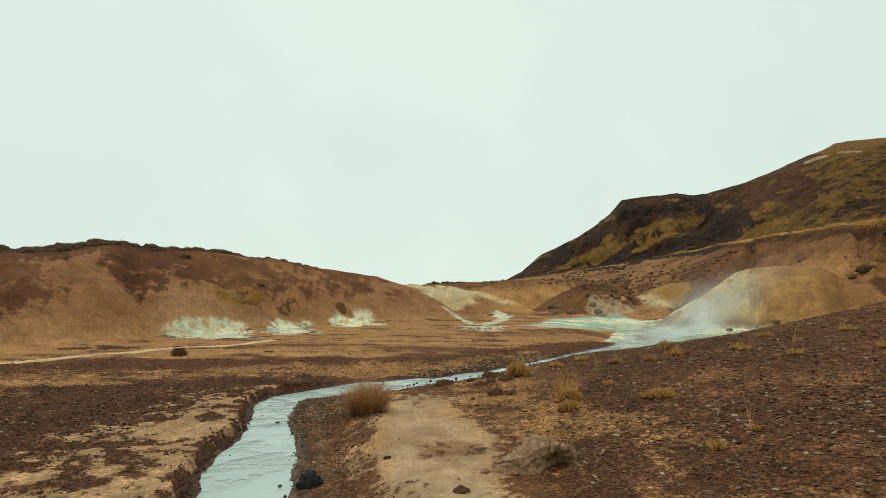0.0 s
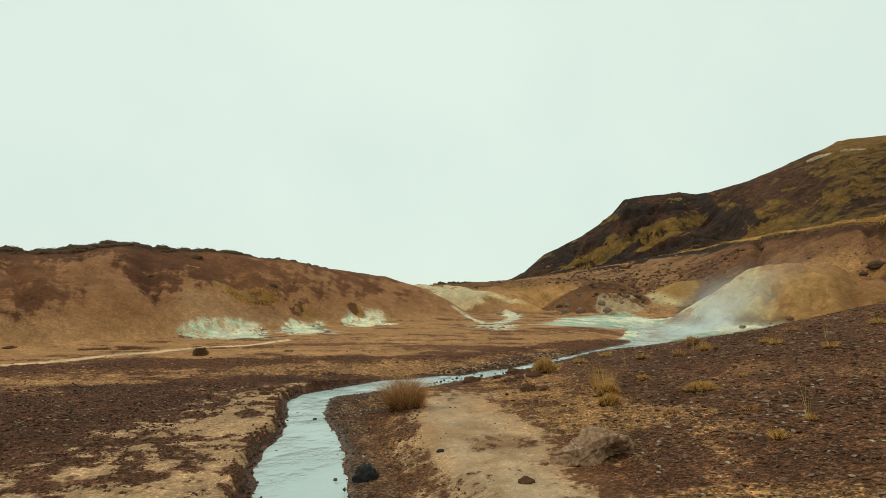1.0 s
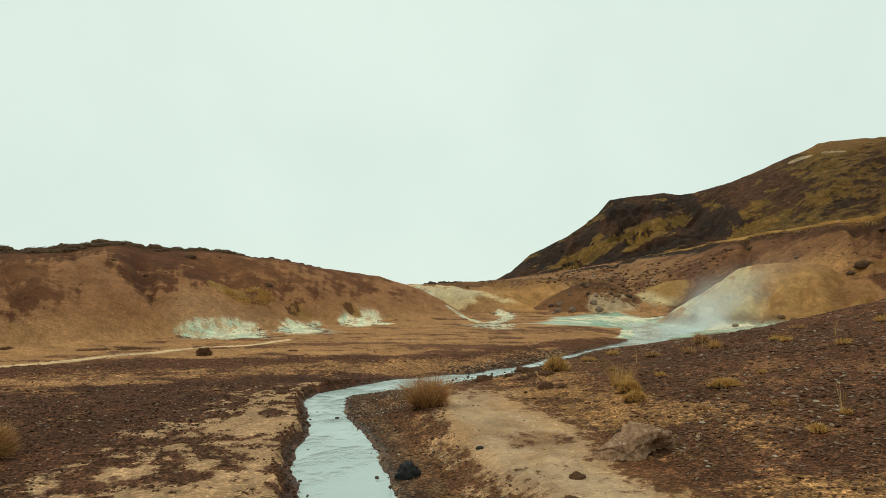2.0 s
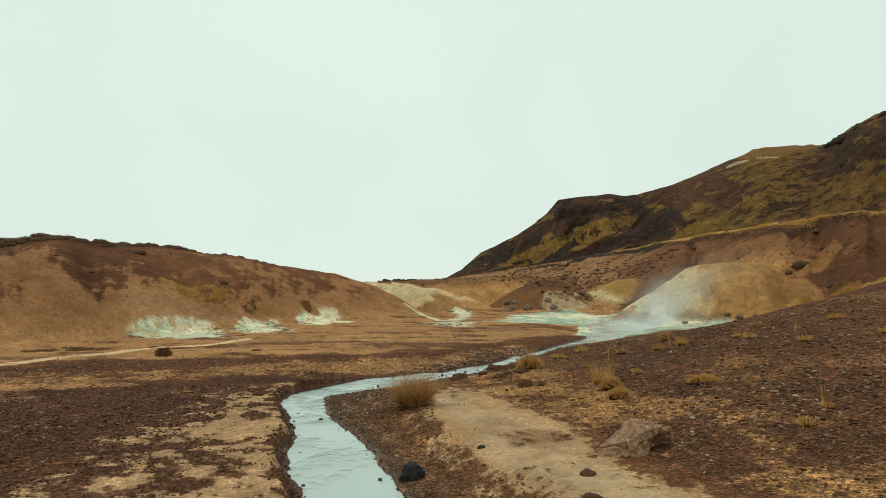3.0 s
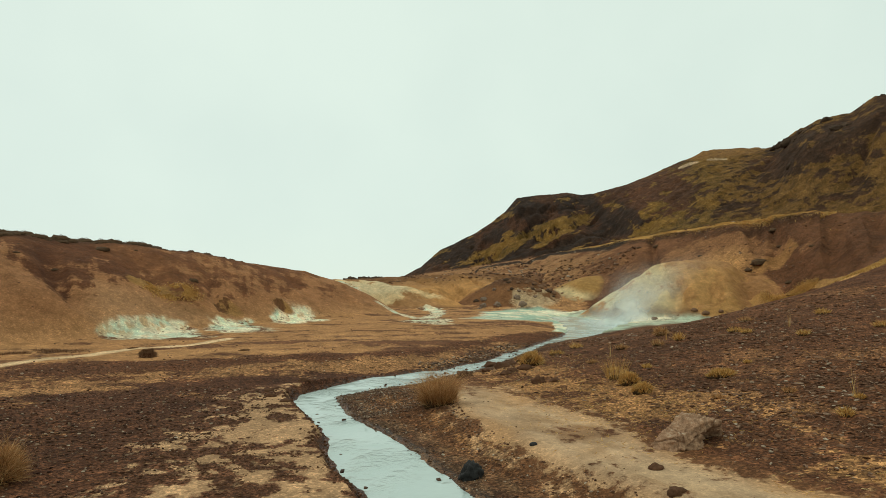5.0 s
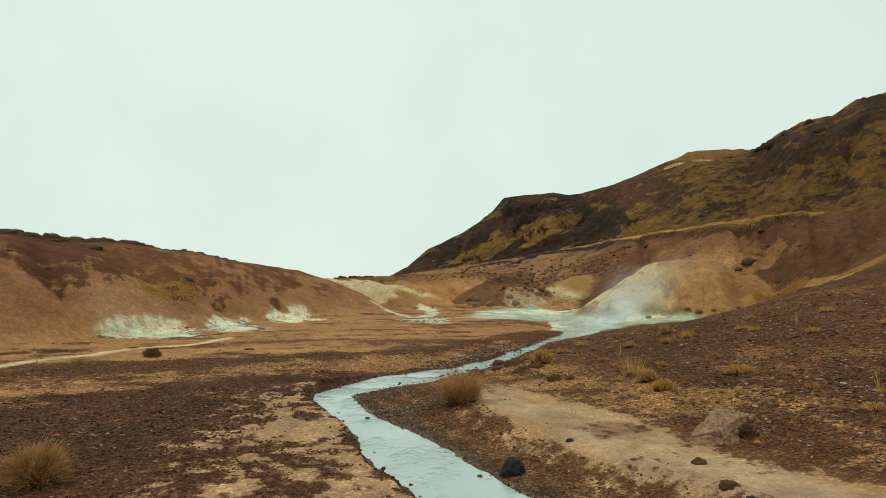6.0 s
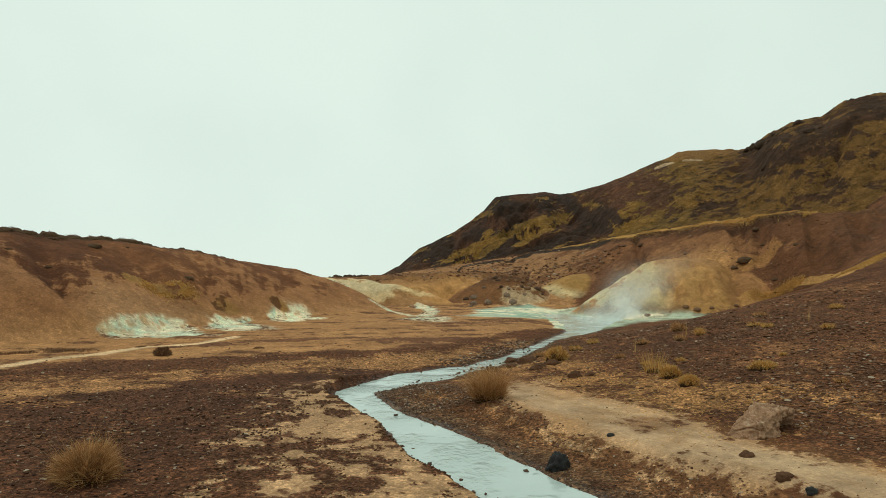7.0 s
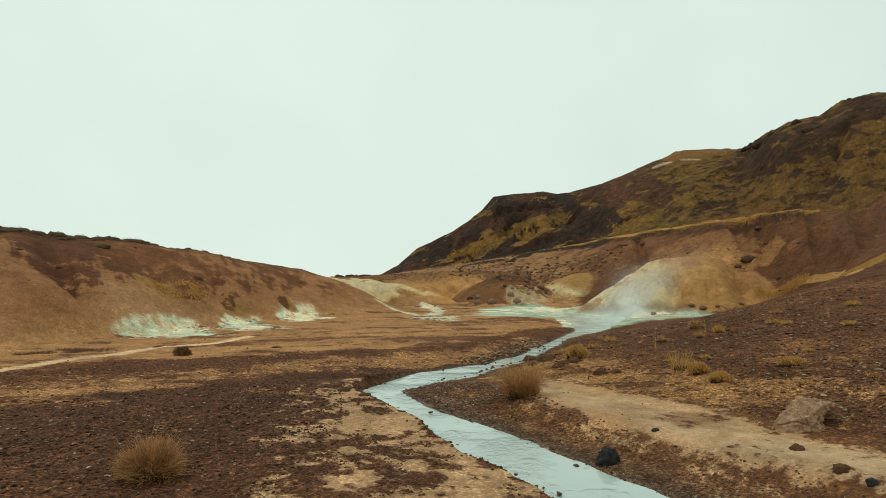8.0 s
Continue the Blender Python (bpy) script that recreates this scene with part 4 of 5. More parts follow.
def blades(rng, n, radius, h, lean, width, droop=.5, seg=3):
    """Tapered, bent blades that fan out of one root to an angle of lean (radians) from upright: vertices and faces."""
    verts, faces = [], []
    for _ in range(n):
        a, q = rng.uniform(0, 2 * math.pi), math.sqrt(rng.random())
        bx, by = radius * q * math.cos(a), radius * q * math.sin(a)
        b = a + rng.gauss(0, .7)
        phi = min(1.5, lean * (.55 * q + .6 * rng.random() ** 1.3))
        L = h * rng.uniform(.45, 1.05) * (1 - .18 * phi)
        w = width * rng.uniform(.6, 1.2)
        c = b + math.pi / 2 + rng.gauss(0, .8)
        px, py = math.cos(c) * w, math.sin(c) * w
        bend, side = droop * rng.uniform(.2, 1.4), rng.gauss(0, .12)
        sp, cp = math.sin(phi), math.cos(phi)
        k0 = len(verts)
        for s in range(seg + 1):
            t = s / seg
            r, z, o = L * (t * sp + .30 * bend * t * t), L * (t * cp - .32 * bend * t * t * (.3 + sp)), L * side * t * t
            x, y = bx + r * math.cos(b) - o * math.sin(b), by + r * math.sin(b) + o * math.cos(b)
            f = 1 - .85 * t
            verts += [(x - px * f, y - py * f, z), (x + px * f, y + py * f, z)]
        for s in range(seg):
            i = k0 + 2 * s
            faces.append((i, i + 1, i + 3, i + 2))
    return verts, faces


def tuft(label, x, y, n, radius, h, lean, width, material, category="grass", name="grass_tuft", base=.5, droop=.5, seed=1, flat=1.0, group="", turn=0.0):
    rng = random.Random(seed)
    thing = new(name)
    thing.matrix_basis = on_ground(x, y, .01, turn)
    tagged(thing, label, category, group)
    v, f = blades(rng, n, radius, h, lean, width, droop)
    v = [(a * flat, b, c) for a, b, c in v]
    raw_part("foliage", v, f, material, thing)
    part("thatch", lump(radius * .8 * flat, radius * .8, h * base * .7, seed, .25, 0, 2, 2.2, .45), THATCH, thing, "dark matted dead base")
    return thing


# ---------------- stones that lie by themselves ----------------
def stone(name, label, x, y, r, material, seed, rough=.25, facets=.0, level=3, sink=.03, turn=0.0, category="stone", group=""):
    ob = part(name, lump(r[0], r[1], r[2], seed, rough, facets, level), material)
    ob.matrix_basis = on_ground(x, y, sink, turn)
    return tagged(ob, label, category, group)


def pitted_boulder():
    """The craggy tan boulder: broken faces, a low shoulder, a tilted pale top and a dark hollow under its brow."""
    rng = random.Random(4)
    faces = [((.10, -.25, 1), .80), ((-.55, -.2, .85), .70), ((.5, .1, .9), .80), ((-1, -.35, .25), .92), ((-.35, -1, .35), .74), ((.35, -1, .55), .80),
             ((1, -.3, .3), .90), ((.9, -.6, -.2), .86), ((0, 1, .4), .85), ((-.6, .7, .5), .85), ((.7, .7, .4), .85), ((0, 0, -1), .5)]
    faces += [((rng.gauss(0, 1), rng.gauss(0, 1), rng.gauss(.2, .6)), rng.uniform(.86, 1.0)) for _ in range(10)]
    faces = [(Vector(n).normalized(), d) for n, d in faces]
    bm = bmesh.new()
    bmesh.ops.create_icosphere(bm, subdivisions=6, radius=1)
    for v in bm.verts:
        p = v.co.normalized()
        k = min(d / max(.05, p.dot(n)) for n, d in faces)
        q = Vector((p.x * .375, p.y * .25, p.z * .235)) * min(k, 1.3)
        q.z *= 1 - .26 * max(0, min(1, (-q.x - .10) / .12)) * (q.z > 0)
        d = .030 * noise.fractal(q * 8 + Vector((3, 1, 7)), .8, 2.1, 4) + .016 * noise.fractal(q * 24, .7, 2.2, 4)
        dist, _ = noise.voronoi(q * 3.6 + .25 * noise.noise_vector(q * 7) + Vector((1, 4, 2)))
        d -= .030 * max(0, 1 - (dist[1] - dist[0]) / .07)
        q += p * d
        brow = math.exp(-((q.x - .14) / .15) ** 2 - ((q.z + .02) / .085) ** 2) * max(0, min(1, -q.y / .10))
        q.y += .26 * brow
        v.co = (q.x + .10 * q.z, q.y, q.z + .07)
    ob = part("boulder", bm, TAN_ROCK)
    ob.matrix_basis = on_ground(.87, 4.85, .0, 8)
    tagged(ob, "craggy pale tan boulder with lichen, half sunk in silt", "boulder")


pitted_boulder()
stone("basalt_stone", "black wet basalt stone at the water's edge", -1.37, 5.2, (.125, .11, .125), BLACK_ROCK, 3, .22, .55, 4, .02)
stone("pebble", "small dark pebble on pale silt", -.62, 5.46, (.045, .035, .03), BLACK_ROCK, 5, .2, .1, 2, .008)
stone("earth_clod", "small brown clod on pale silt", .09, 4.32, (.078, .055, .042), CLOD, 7, .35, .1, 3, .01, category="clod")
stone("earth_clod", "crumbling brown clod on the silt path", -.14, 3.68, (.07, .056, .055), CLOD, 9, .45, .2, 3, .015, category="clod")
stone("basalt_stone", "small black angular stone on silt", -.15, 3.42, (.047, .04, .038), BLACK_ROCK, 11, .25, .3, 3, .008)
for n, (x, y, a, b, c) in enumerate(((.1, 11.0, .17, .12, .11), (.67, 11.45, .12, .09, .07), (1.02, 10.75, .15, .11, .07), (1.3, 10.8, .16, .1, .08),
                                     (.92, 9.12, .13, .11, .11), (1.18, 9.02, .11, .09, .06), (.8, 10.5, .14, .11, .07), (1.2, 11.9, .19, .14, .11), (1.5, 12.3, .15, .12, .09),
                                     (1.15, 12.6, .2, .15, .1), (-3.05, 10.85, .12, .09, .06), (-3.55, 9.35, .10, .08, .06), (-3.3, 8.9, .10, .08, .05), (-3.6, 9.85, .09, .07, .05))):
    stone("earth_clod", "dark brown eroded clod on the stream bank", x, y, (a, b, c), CLOD, 20 + n, .4, .2, 3, .02, n * 47, "clod", "clods on the stream bank")

# ---------------- grass on the flats and the gravel slope ----------------
def cushion(label, x, y, rx, ry, h, length, n, width, material, category="grass", name="grass_cushion", seed=1, group="", turn=0.0, up=.5, core=THATCH, wisps=0, reach=.4, body=1.0):
    """A rounded, shaggy plant: a dark lumpy core, and short shoots all over its upper side."""
    rng = random.Random(seed)
    thing = new(name)
    thing.matrix_basis = on_ground(x, y, .01, turn)
    tagged(thing, label, category, group)
    verts, faces = [], []
    o = Vector((seed * 1.7, seed * 2.3, 0))
    for _ in range(n):
        a, c = rng.uniform(0, 2 * math.pi), rng.random() ** .8
        e = math.sqrt(1 - c * c)
        q = Vector((math.cos(a) * e, math.sin(a) * e, c))
        k = .86 + .38 * noise.noise(q * 2.2 + o)
        b = Vector((q.x * rx * k, q.y * ry * k, q.z * h * k))
        d = Vector((q.x + rng.gauss(0, .45), q.y + rng.gauss(0, .45), q.z * .8 + up + rng.gauss(0, .25))).normalized()
        L = length * rng.uniform(.4, 1.15)
        s1 = d.cross(Vector((rng.gauss(0, 1), rng.gauss(0, 1), rng.gauss(0, 1)))).normalized() * width * rng.uniform(.6, 1.2)
        m = b + d * L * .55
        t = b + d * L + Vector((0, 0, -.22 * L * rng.random()))
        i = len(verts)
        verts += [tuple(b - s1), tuple(b + s1), tuple(m + s1 * .75), tuple(m - s1 * .75), tuple(t)]
        faces += [(i, i + 1, i + 2, i + 3), (i + 3, i + 2, i + 4, i + 4)]
    for _ in range(wisps):
        a = rng.uniform(0, 2 * math.pi)
        q = math.sqrt(rng.random()) * .7
        b = Vector((rx * q * math.cos(a), ry * q * math.sin(a), 0))
        d = Vector((math.cos(a) * q * .6 + rng.gauss(0, .38), math.sin(a) * q * .6 + rng.gauss(0, .38), 1)).normalized()
        L = reach * rng.uniform(.6, 1.15)
        s1 = Vector((-d.y, d.x, rng.gauss(0, .3))).normalized() * width * .7
        m = b + d * L * .6 + Vector((rng.gauss(0, .02), rng.gauss(0, .02), 0))
        t = b + d * L + Vector((d.x * .35 * L + rng.gauss(0, .05), d.y * .35 * L + rng.gauss(0, .05), -.26 * L * rng.random()))
        i = len(verts)
        verts += [tuple(b - s1), tuple(b + s1), tuple(m + s1 * .75), tuple(m - s1 * .75), tuple(t)]
        faces += [(i, i + 1, i + 2, i + 3), (i + 3, i + 2, i + 4, i + 4)]
    quads = [f for f in faces if f[2] != f[3]]
    tips = [(f[0], f[1], f[2]) for f in faces if f[2] == f[3]]
    me = bpy.data.meshes.new("foliage")
    me.from_pydata(verts, [], quads + tips)
    me.materials.append(material)
    ob = new("foliage", me)
    ob.parent = thing
    part("thatch", lump(rx * .86 * body, ry * .86 * body, h * .62 * body, seed, .3, 0, 2 if body == 1 else 3, 2.2, .45), core, thing, "dark matted dead base")
    return thing


cushion("large golden dry grass tussock on dark gravel", -5.6, 5.45, .20, .18, .22, .18, 4200, .0019, RUSSET, "grass", "grass_tuft", 2, up=.35, wisps=220, reach=.50)
cushion("bushy clump of russet dead stalks beside silt path", -1.10, 7.95, .28, .17, .26, .16, 1700, .0024, RUSSET, "grass", "dead_grass_clump", 3, up=.7, turn=15, wisps=2200, reach=.60)
cushion("low wide mat of ochre grass on the gravel slope", 2.87, 6.95, .21, .14, .11, .07, 2000, .0026, STRAW, seed=4, up=.8, body=1.1)
cushion("small domed ochre grass tuft on gravel", 1.68, 7.11, .15, .13, .12, .07, 1700, .0026, STRAW, seed=5, up=.7, body=1.1)
cushion("dark-based domed grass tuft on gravel", 1.85, 7.75, .16, .14, .16, .09, 1700, .0028, STRAW, seed=16, up=.9, body=1.12)
tuft("wispy pale straw tuft behind a domed one", 1.92, 8.25, 260, .15, .40, .42, .0024, STRAW, base=.2, seed=6, droop=.3)
cushion("shaggy straw tuft on a dark earth hummock", 1.62, 11.2, .25, .2, .24, .15, 1500, .004, STRAW, seed=7, up=.9, body=1.12)
cushion("round dark brown dwarf shrub on sandy flat", -6.66, 14.5, .19, .18, .19, .06, 3000, .0034, EARTHY, "shrub", "dwarf_shrub", 8, up=.3, core=CLOD)
cushion("small straw tuft on the crest of the slope", 4.75, 11.3, .16, .14, .14, .12, 400, .005, RUSSET, seed=9)
small = ((2.1, 6.05, .09, .09), (2.43, 4.55, .07, .15), (2.95, 4.85, .05, .10), (3.5, 10.85, .17, .17), (5.45, 9.75, .2, .16), (5.4, 8.05, .14, .15),
         (2.74, 5.6, .1, .09), (3.3, 12.6, .18, .2), (2.26, 8.95, .12, .1), (3.95, 10.2, .13, .2), (4.5, 10.3, .12, .26), (2.66, 8.55, .1, .12),
         (1.9, 12.6, .2, .22), (2.6, 12.2, .2, .2), (5.3, 9.3, .14, .14), (6.4, 10.6, .2, .16), (7.2, 9.4, .16, .18), (6.3, 7.4, .12, .16), (2.4, 10.0, .13, .12), (3.6, 7.3, .07, .1))
for n, (x, y, r, h) in enumerate(small):
    cushion("sparse little straw tuft among gravel", x, y, r * .85, r * .7, h * .35, h * .6, 220, .0034, STRAW if n % 3 else RUSSET, "grass", "grass_tuft", 40 + n, "small tufts on the gravel slope", n * 40, .9)
for n, (x, y) in enumerate(((2.95, 4.9), (3.0, 10.4), (4.4, 10.6), (5.9, 8.9))):
    tuft("thin tall dead stalk standing in gravel", x, y, 7, .03, .42, .12, .0026, STRAW, "grass", "dead_stalk", .06, .3, 60 + n, group="dead stalks on the slope")
for n, (x, y, r, h) in enumerate((
                                  (-9.2, 15.7, .3, .2), (-4.6, 15.3, .16, .12), (-7.5, 16.4, .2, .12), (-12, 15.2, .3, .2))):
    cushion("low dark heath bush on tan sand", x, y, r * .9, r * .45, h * .18, .055, 420, .0036, EARTHY, "shrub", "heath_bush", 70 + n, "heath bushes on the sand", n * 31, .2, CLOD)


# ---------------- gravel: real stones, thick on the slopes and along the water ----------------
def ico_points():
    g = (1 + 5 ** .5) / 2
    v = [(-1, g, 0), (1, g, 0), (-1, -g, 0), (1, -g, 0), (0, -1, g), (0, 1, g), (0, -1, -g), (0, 1, -g), (g, 0, -1), (g, 0, 1), (-g, 0, -1), (-g, 0, 1)]
    bm = bmesh.new()
    bmesh.ops.convex_hull(bm, input=[bm.verts.new(p) for p in v])
    bm.verts.index_update()
    v = np.array([p.co[:] for p in bm.verts])
    f = np.array([[q.index for q in p.verts] for p in bm.faces])
    bm.free()
    return v / np.linalg.norm(v[0]), f


ICO_V, ICO_F = ico_points()


OCT_V = np.array([(1, 0, 0), (-1, 0, 0), (0, 1, 0), (0, -1, 0), (0, 0, 1), (0, 0, -1)], float)
OCT_F = np.array([(0, 2, 4), (2, 1, 4), (1, 3, 4), (3, 0, 4), (2, 0, 5), (1, 2, 5), (3, 1, 5), (0, 3, 5)])


def scatter(name, label, x, y, size, material, seed, flatness=(.35, .8), sink=.25, long=1.6, category="gravel"):
    """One object of loose stones at the places given, each of its own size, turn and shape; the smaller ones plainer."""
    rng = np.random.default_rng(seed)
    big = size > np.quantile(size, .8)
    ground = terrain(x, y)[0]
    verts, faces, base = [], [], 0
    for k, shape, tri in ((big, ICO_V, ICO_F), (~big, OCT_V, OCT_F)):
        n, m = int(k.sum()), len(shape)
        v = shape[None] * (1 + .5 * (rng.random((n, m, 1)) - .5)) + .16 * rng.normal(0, 1, (n, m, 3))
        v = v * np.stack([rng.uniform(1, long, n), np.ones(n), rng.uniform(*flatness, n)], -1)[:, None]
        a, b = rng.uniform(0, 2 * np.pi, n), rng.normal(0, .3, n)
        v = np.stack([v[..., 0], v[..., 1] * np.cos(b)[:, None] - v[..., 2] * np.sin(b)[:, None], v[..., 1] * np.sin(b)[:, None] + v[..., 2] * np.cos(b)[:, None]], -1)
        v = np.stack([v[..., 0] * np.cos(a)[:, None] - v[..., 1] * np.sin(a)[:, None], v[..., 0] * np.sin(a)[:, None] + v[..., 1] * np.cos(a)[:, None], v[..., 2]], -1)
        v = v * size[k][:, None, None] + np.stack([x[k], y[k], ground[k] + size[k] * (.5 - sink)], -1)[:, None]
        verts.append(v.reshape(-1, 3))
        faces.append((tri[None] + (np.arange(n) * m)[:, None, None]).reshape(-1, 3) + base)
        base += n * m
    ob = raw_part(name, np.concatenate(verts), np.concatenate(faces), material)
    return tagged(ob, label, category, kind="stuff")


def spread(rng, n, a0, a1, r0, r1, keep):
    """Places in a fan in front of the walk, thinning out with distance, where keep(x, y) allows."""
    az, r = np.radians(rng.uniform(a0, a1, n)), r0 * (r1 / r0) ** rng.random(n)
    x, y = CX + r * np.sin(az), CY + r * np.cos(az)
    k = rng.random(n) < keep(x, y, r)
    return x[k], y[k], r[k]


def sizes(rng, r, small, big):
    return (small * (big / small) ** (rng.random(len(r)) ** 2.6)) * np.clip(r / 7, .8, 1.25) * .5


def silt_line(y):
    return np.interp(y, [0, 3.3, 4.3, 5.6, 7.2, 8.4, 9.5, 10.5], [1.2, .9, .66, .58, .27, .25, .28, .3])


def build_gravel():
    rng = np.random.default_rng(11)

    def slope(x, y, r):
        d, side = stream_field(x, y)
        n = fbm(x * .6, y * .6, 3, 81)
        n1 = fbm(x * .35, y * .35, 4, 61)
        dry = band(x - .12 * (y - 5) + .5 * n1, .1, 2.0, .6) * band(y, 5.4, 13.5, 1.2)
        return (side > 0) * sstep(.0, .8, x - silt_line(y)) * (.35 + .5 * sstep(-.2, .4, n)) * (y > 2.5) * (1 - .72 * dry)
    x, y, r = spread(rng, 108000, -4, 58, 4.4, 17, slope)
    scatter("gravel", "loose platy brown and grey gravel on the slope", x, y, sizes(rng, r, .010, .050), GRAVEL, 1, (.25, .6), long=2.0)

    def flats(x, y, r):
        d, side = stream_field(x, y)
        edge = np.interp(y, [2, 4.5, 5.6, 6.9, 7.9, 9.7, 10.2], [-5.2, -4.75, -4.4, -4.0, -3.85, -3.55, -3.3])
        n = fbm(x * .8, y * .8, 3, 82)
        v = r + 1.2 * fbm(x * .35, y * .35, 4, 61) + .045 * np.degrees(np.arctan2(x - CX, y - CY))
        return (side < 0) * np.where(y < 10.2, 1 - sstep(-.1, .3, x - edge), sstep(.2, .8, d)) * (.6 + .4 * n) * (1 - .85 * band(v, 10.7, 12.5, .4)) * (1 - .6 * sstep(12.4, 13, v))
    x, y, r = spread(rng, 80000, -48, 12, 4.6, 15, flats)
    scatter("dark_gravel", "fine dark brown gravel flats with pale specks", x, y, sizes(rng, r, .007, .036), DARK_GRAVEL, 2, (.3, .7))

    def margin(x, y, r):
        d, side = stream_field(x, y)
        n = fbm(x * 2, y * 2, 2, 83)
        return (side > 0) * (d > -.10) * (1 - sstep(.05, .34, d + .14 * n)) * (y < 20)
    x, y, r = spread(rng, 42000, -14, 32, 4.2, 21, margin)
    scatter("streamside_gravel", "wet grey and dark pebbles along the stream edge", x, y, sizes(rng, r, .008, .034), WET_GRAVEL, 3, (.5, .9))

    def bar(x, y, r):
        d, side = stream_field(x, y)
        return (side > 0) * sstep(-.05, .1, d) * (x < -.75 - .35 * (y - 8)) * (x > -3) * (y > 8.0) * (y < 11.2) * .9
    x, y, r = spread(rng, 30000, -14, 12, 8.2, 12.5, bar)
    scatter("gravel_bar", "dark wet pebbles on the point bar in the bend", x, y, sizes(rng, r, .008, .026), WET_GRAVEL, 4, (.5, .9))

    def far_edge(x, y, r):
        d, side = stream_field(x, y)
        return (side < 0) * (d > -.05) * (1 - sstep(.02, .22, d + .1 * fbm(x * 2, y * 2, 2, 84))) * (y < 20)
    x, y, r = spread(rng, 30000, -14, 30, 4.2, 20, far_edge)
    scatter("bank_crumbs", "crumbled dark earth along the cut bank", x, y, sizes(rng, r, .010, .05), CLOD, 5, (.5, .9), category="soil")

    def flank(x, y, r):
        d, side = stream_field(x, y)
        mid = np.interp(y, [0, 3.3, 4.3, 5.6, 7.2, 8.4, 9.5], [.2, -.3, -.45, -.85, -.97, -.75, -.3])
        return (side > 0) * sstep(.2, .45, d) * (1 - sstep(-.05, .1, x - mid)) * (y < 8.2) * .9
    x, y, r = spread(rng, 30000, -10, 32, 4.0, 9.5, flank)
    scatter("rusty_gravel", "rusty brown fine gravel beside the silt path", x, y, sizes(rng, r, .008, .035), GRAVEL, 6, (.35, .8))

    def crust(x, y, r):
        d, side = stream_field(x, y)
        n2, n3 = fbm(x * 1.7, y * 1.7, 4, 62), fbm(x * 6, y * 6, 4, 63)
        edge = np.interp(y, [2, 4.5, 5.6, 6.9, 7.9, 9.7, 10.2], [-5.2, -4.75, -4.4, -4.0, -3.85, -3.55, -3.3])
        return (side < 0) * (y < 10.2) * (x > edge - .2) * (d > .05) * (1 - sstep(-.15, .05, n2 * .55 + .7 * n3 + .02))
    x, y, r = spread(rng, 26000, -32, 4, 4.3, 11, crust)
    scatter("crust_crumbs", "dark crumbs of earth between pale crust plates", x, y, sizes(rng, r, .008, .035), CLOD, 7, (.4, .8), category="soil")

    def riffle(x, y, r):
        d, _ = stream_field(x, y)
        return (d < -.03) * np.where(y > 13, .6, np.where(y > 9.8, .12 + .75 * sstep(-.5, -.05, d) * sstep(-.1, .3, fbm(x * 1.2, y * 1.2, 3, 89)), .05)) * (y < 19)
    x, y, r = spread(rng, 16000, -12, 32, 4.3, 19, riffle)
    scatter("riffle_stones", "dark stones breaking the shallow stream's surface", x, y, .008 + .020 * rng.random(len(x)) ** 3, WET_GRAVEL, 8, (.7, 1.0), -2.2)

    def silt_crumbs(x, y, r):
        mid = np.interp(y, [0, 3.3, 4.3, 5.6, 7.2, 8.4, 9.5, 10.5], [.7, .3, .105, -.135, -.35, -.25, .0, .25])
        return (np.abs(x - mid) < .8) * (stream_field(x, y)[1] > 0) * sstep(-.05, .35, fbm(x * 1.5, y * 1.5, 3, 90)) * .7
    x, y, r = spread(rng, 2200, -2, 42, 4.2, 11, silt_crumbs)
    scatter("silt_crumbs", "small brown crumbs of earth on pale silt", x, y, sizes(rng, r, .006, .022), CLOD, 14, (.5, .9), category="soil")

    def shingle(x, y, r):
        d, side = stream_field(x, y)
        return (side < 0) * (d > .0) * (1 - sstep(.35, .8, d + .25 * fbm(x, y, 3, 88))) * band(y, 12.4, 16.5, .6) * .8
    x, y, r = spread(rng, 16000, 8, 24, 12.5, 19, shingle)
    scatter("shingle", "pale and dark shingle beside the narrow stream", x, y, sizes(rng, r, .012, .06), WET_GRAVEL, 13, (.4, .8))

    def floor(x, y, r):
        d, side = stream_field(x, y)
        return (side < 0) * (d > .4) * (.3 + .7 * sstep(-.1, .3, fbm(x * .5, y * 1.2, 3, 85)))
    x, y, r = spread(rng, 4200, -42, 22, 13, 30, floor)
    scatter("valley_stones", "small brown stones over the tan valley floor", x, y, sizes(rng, r, .015, .07) * .6, GRAVEL, 9, (.4, .8))
    az, r = rng.uniform(-38, 8, 900), rng.uniform(19, 31, 900)
    x, y = CX + r * np.sin(np.radians(az)), CY + r * np.cos(np.radians(az))
    k = (terrain(x, y)[1] == 1) & (fbm(x * .4, y * .4, 3, 86) > .0)
    scatter("hill_stones", "scattered small stones on the clay hill", x[k], y[k], sizes(rng, r[k], .015, .07) * .6, GRAVEL, 10, (.4, .8))
    az, r = rng.uniform(20, 56, 7000), rng.uniform(24, 46, 7000)
    az, r = np.concatenate([az, rng.uniform(6, 32, 6000)]), np.concatenate([r, rng.uniform(41, 64, 6000)])
    x, y = CX + r * np.sin(np.radians(az)), CY + r * np.cos(np.radians(az))
    k = ((terrain(x, y)[1] == 3) | (terrain(x, y)[1] == 2)) & (fbm(x * .3, y * .3, 3, 87) > -.05)
    scatter("hillside_stones", "dark stones strewn on the brown hillside", x[k], y[k], sizes(rng, r[k], .03, .16) * np.where(r[k] > 41, 1.25, .7), GRAVEL, 12, (.4, .8))


build_gravel()


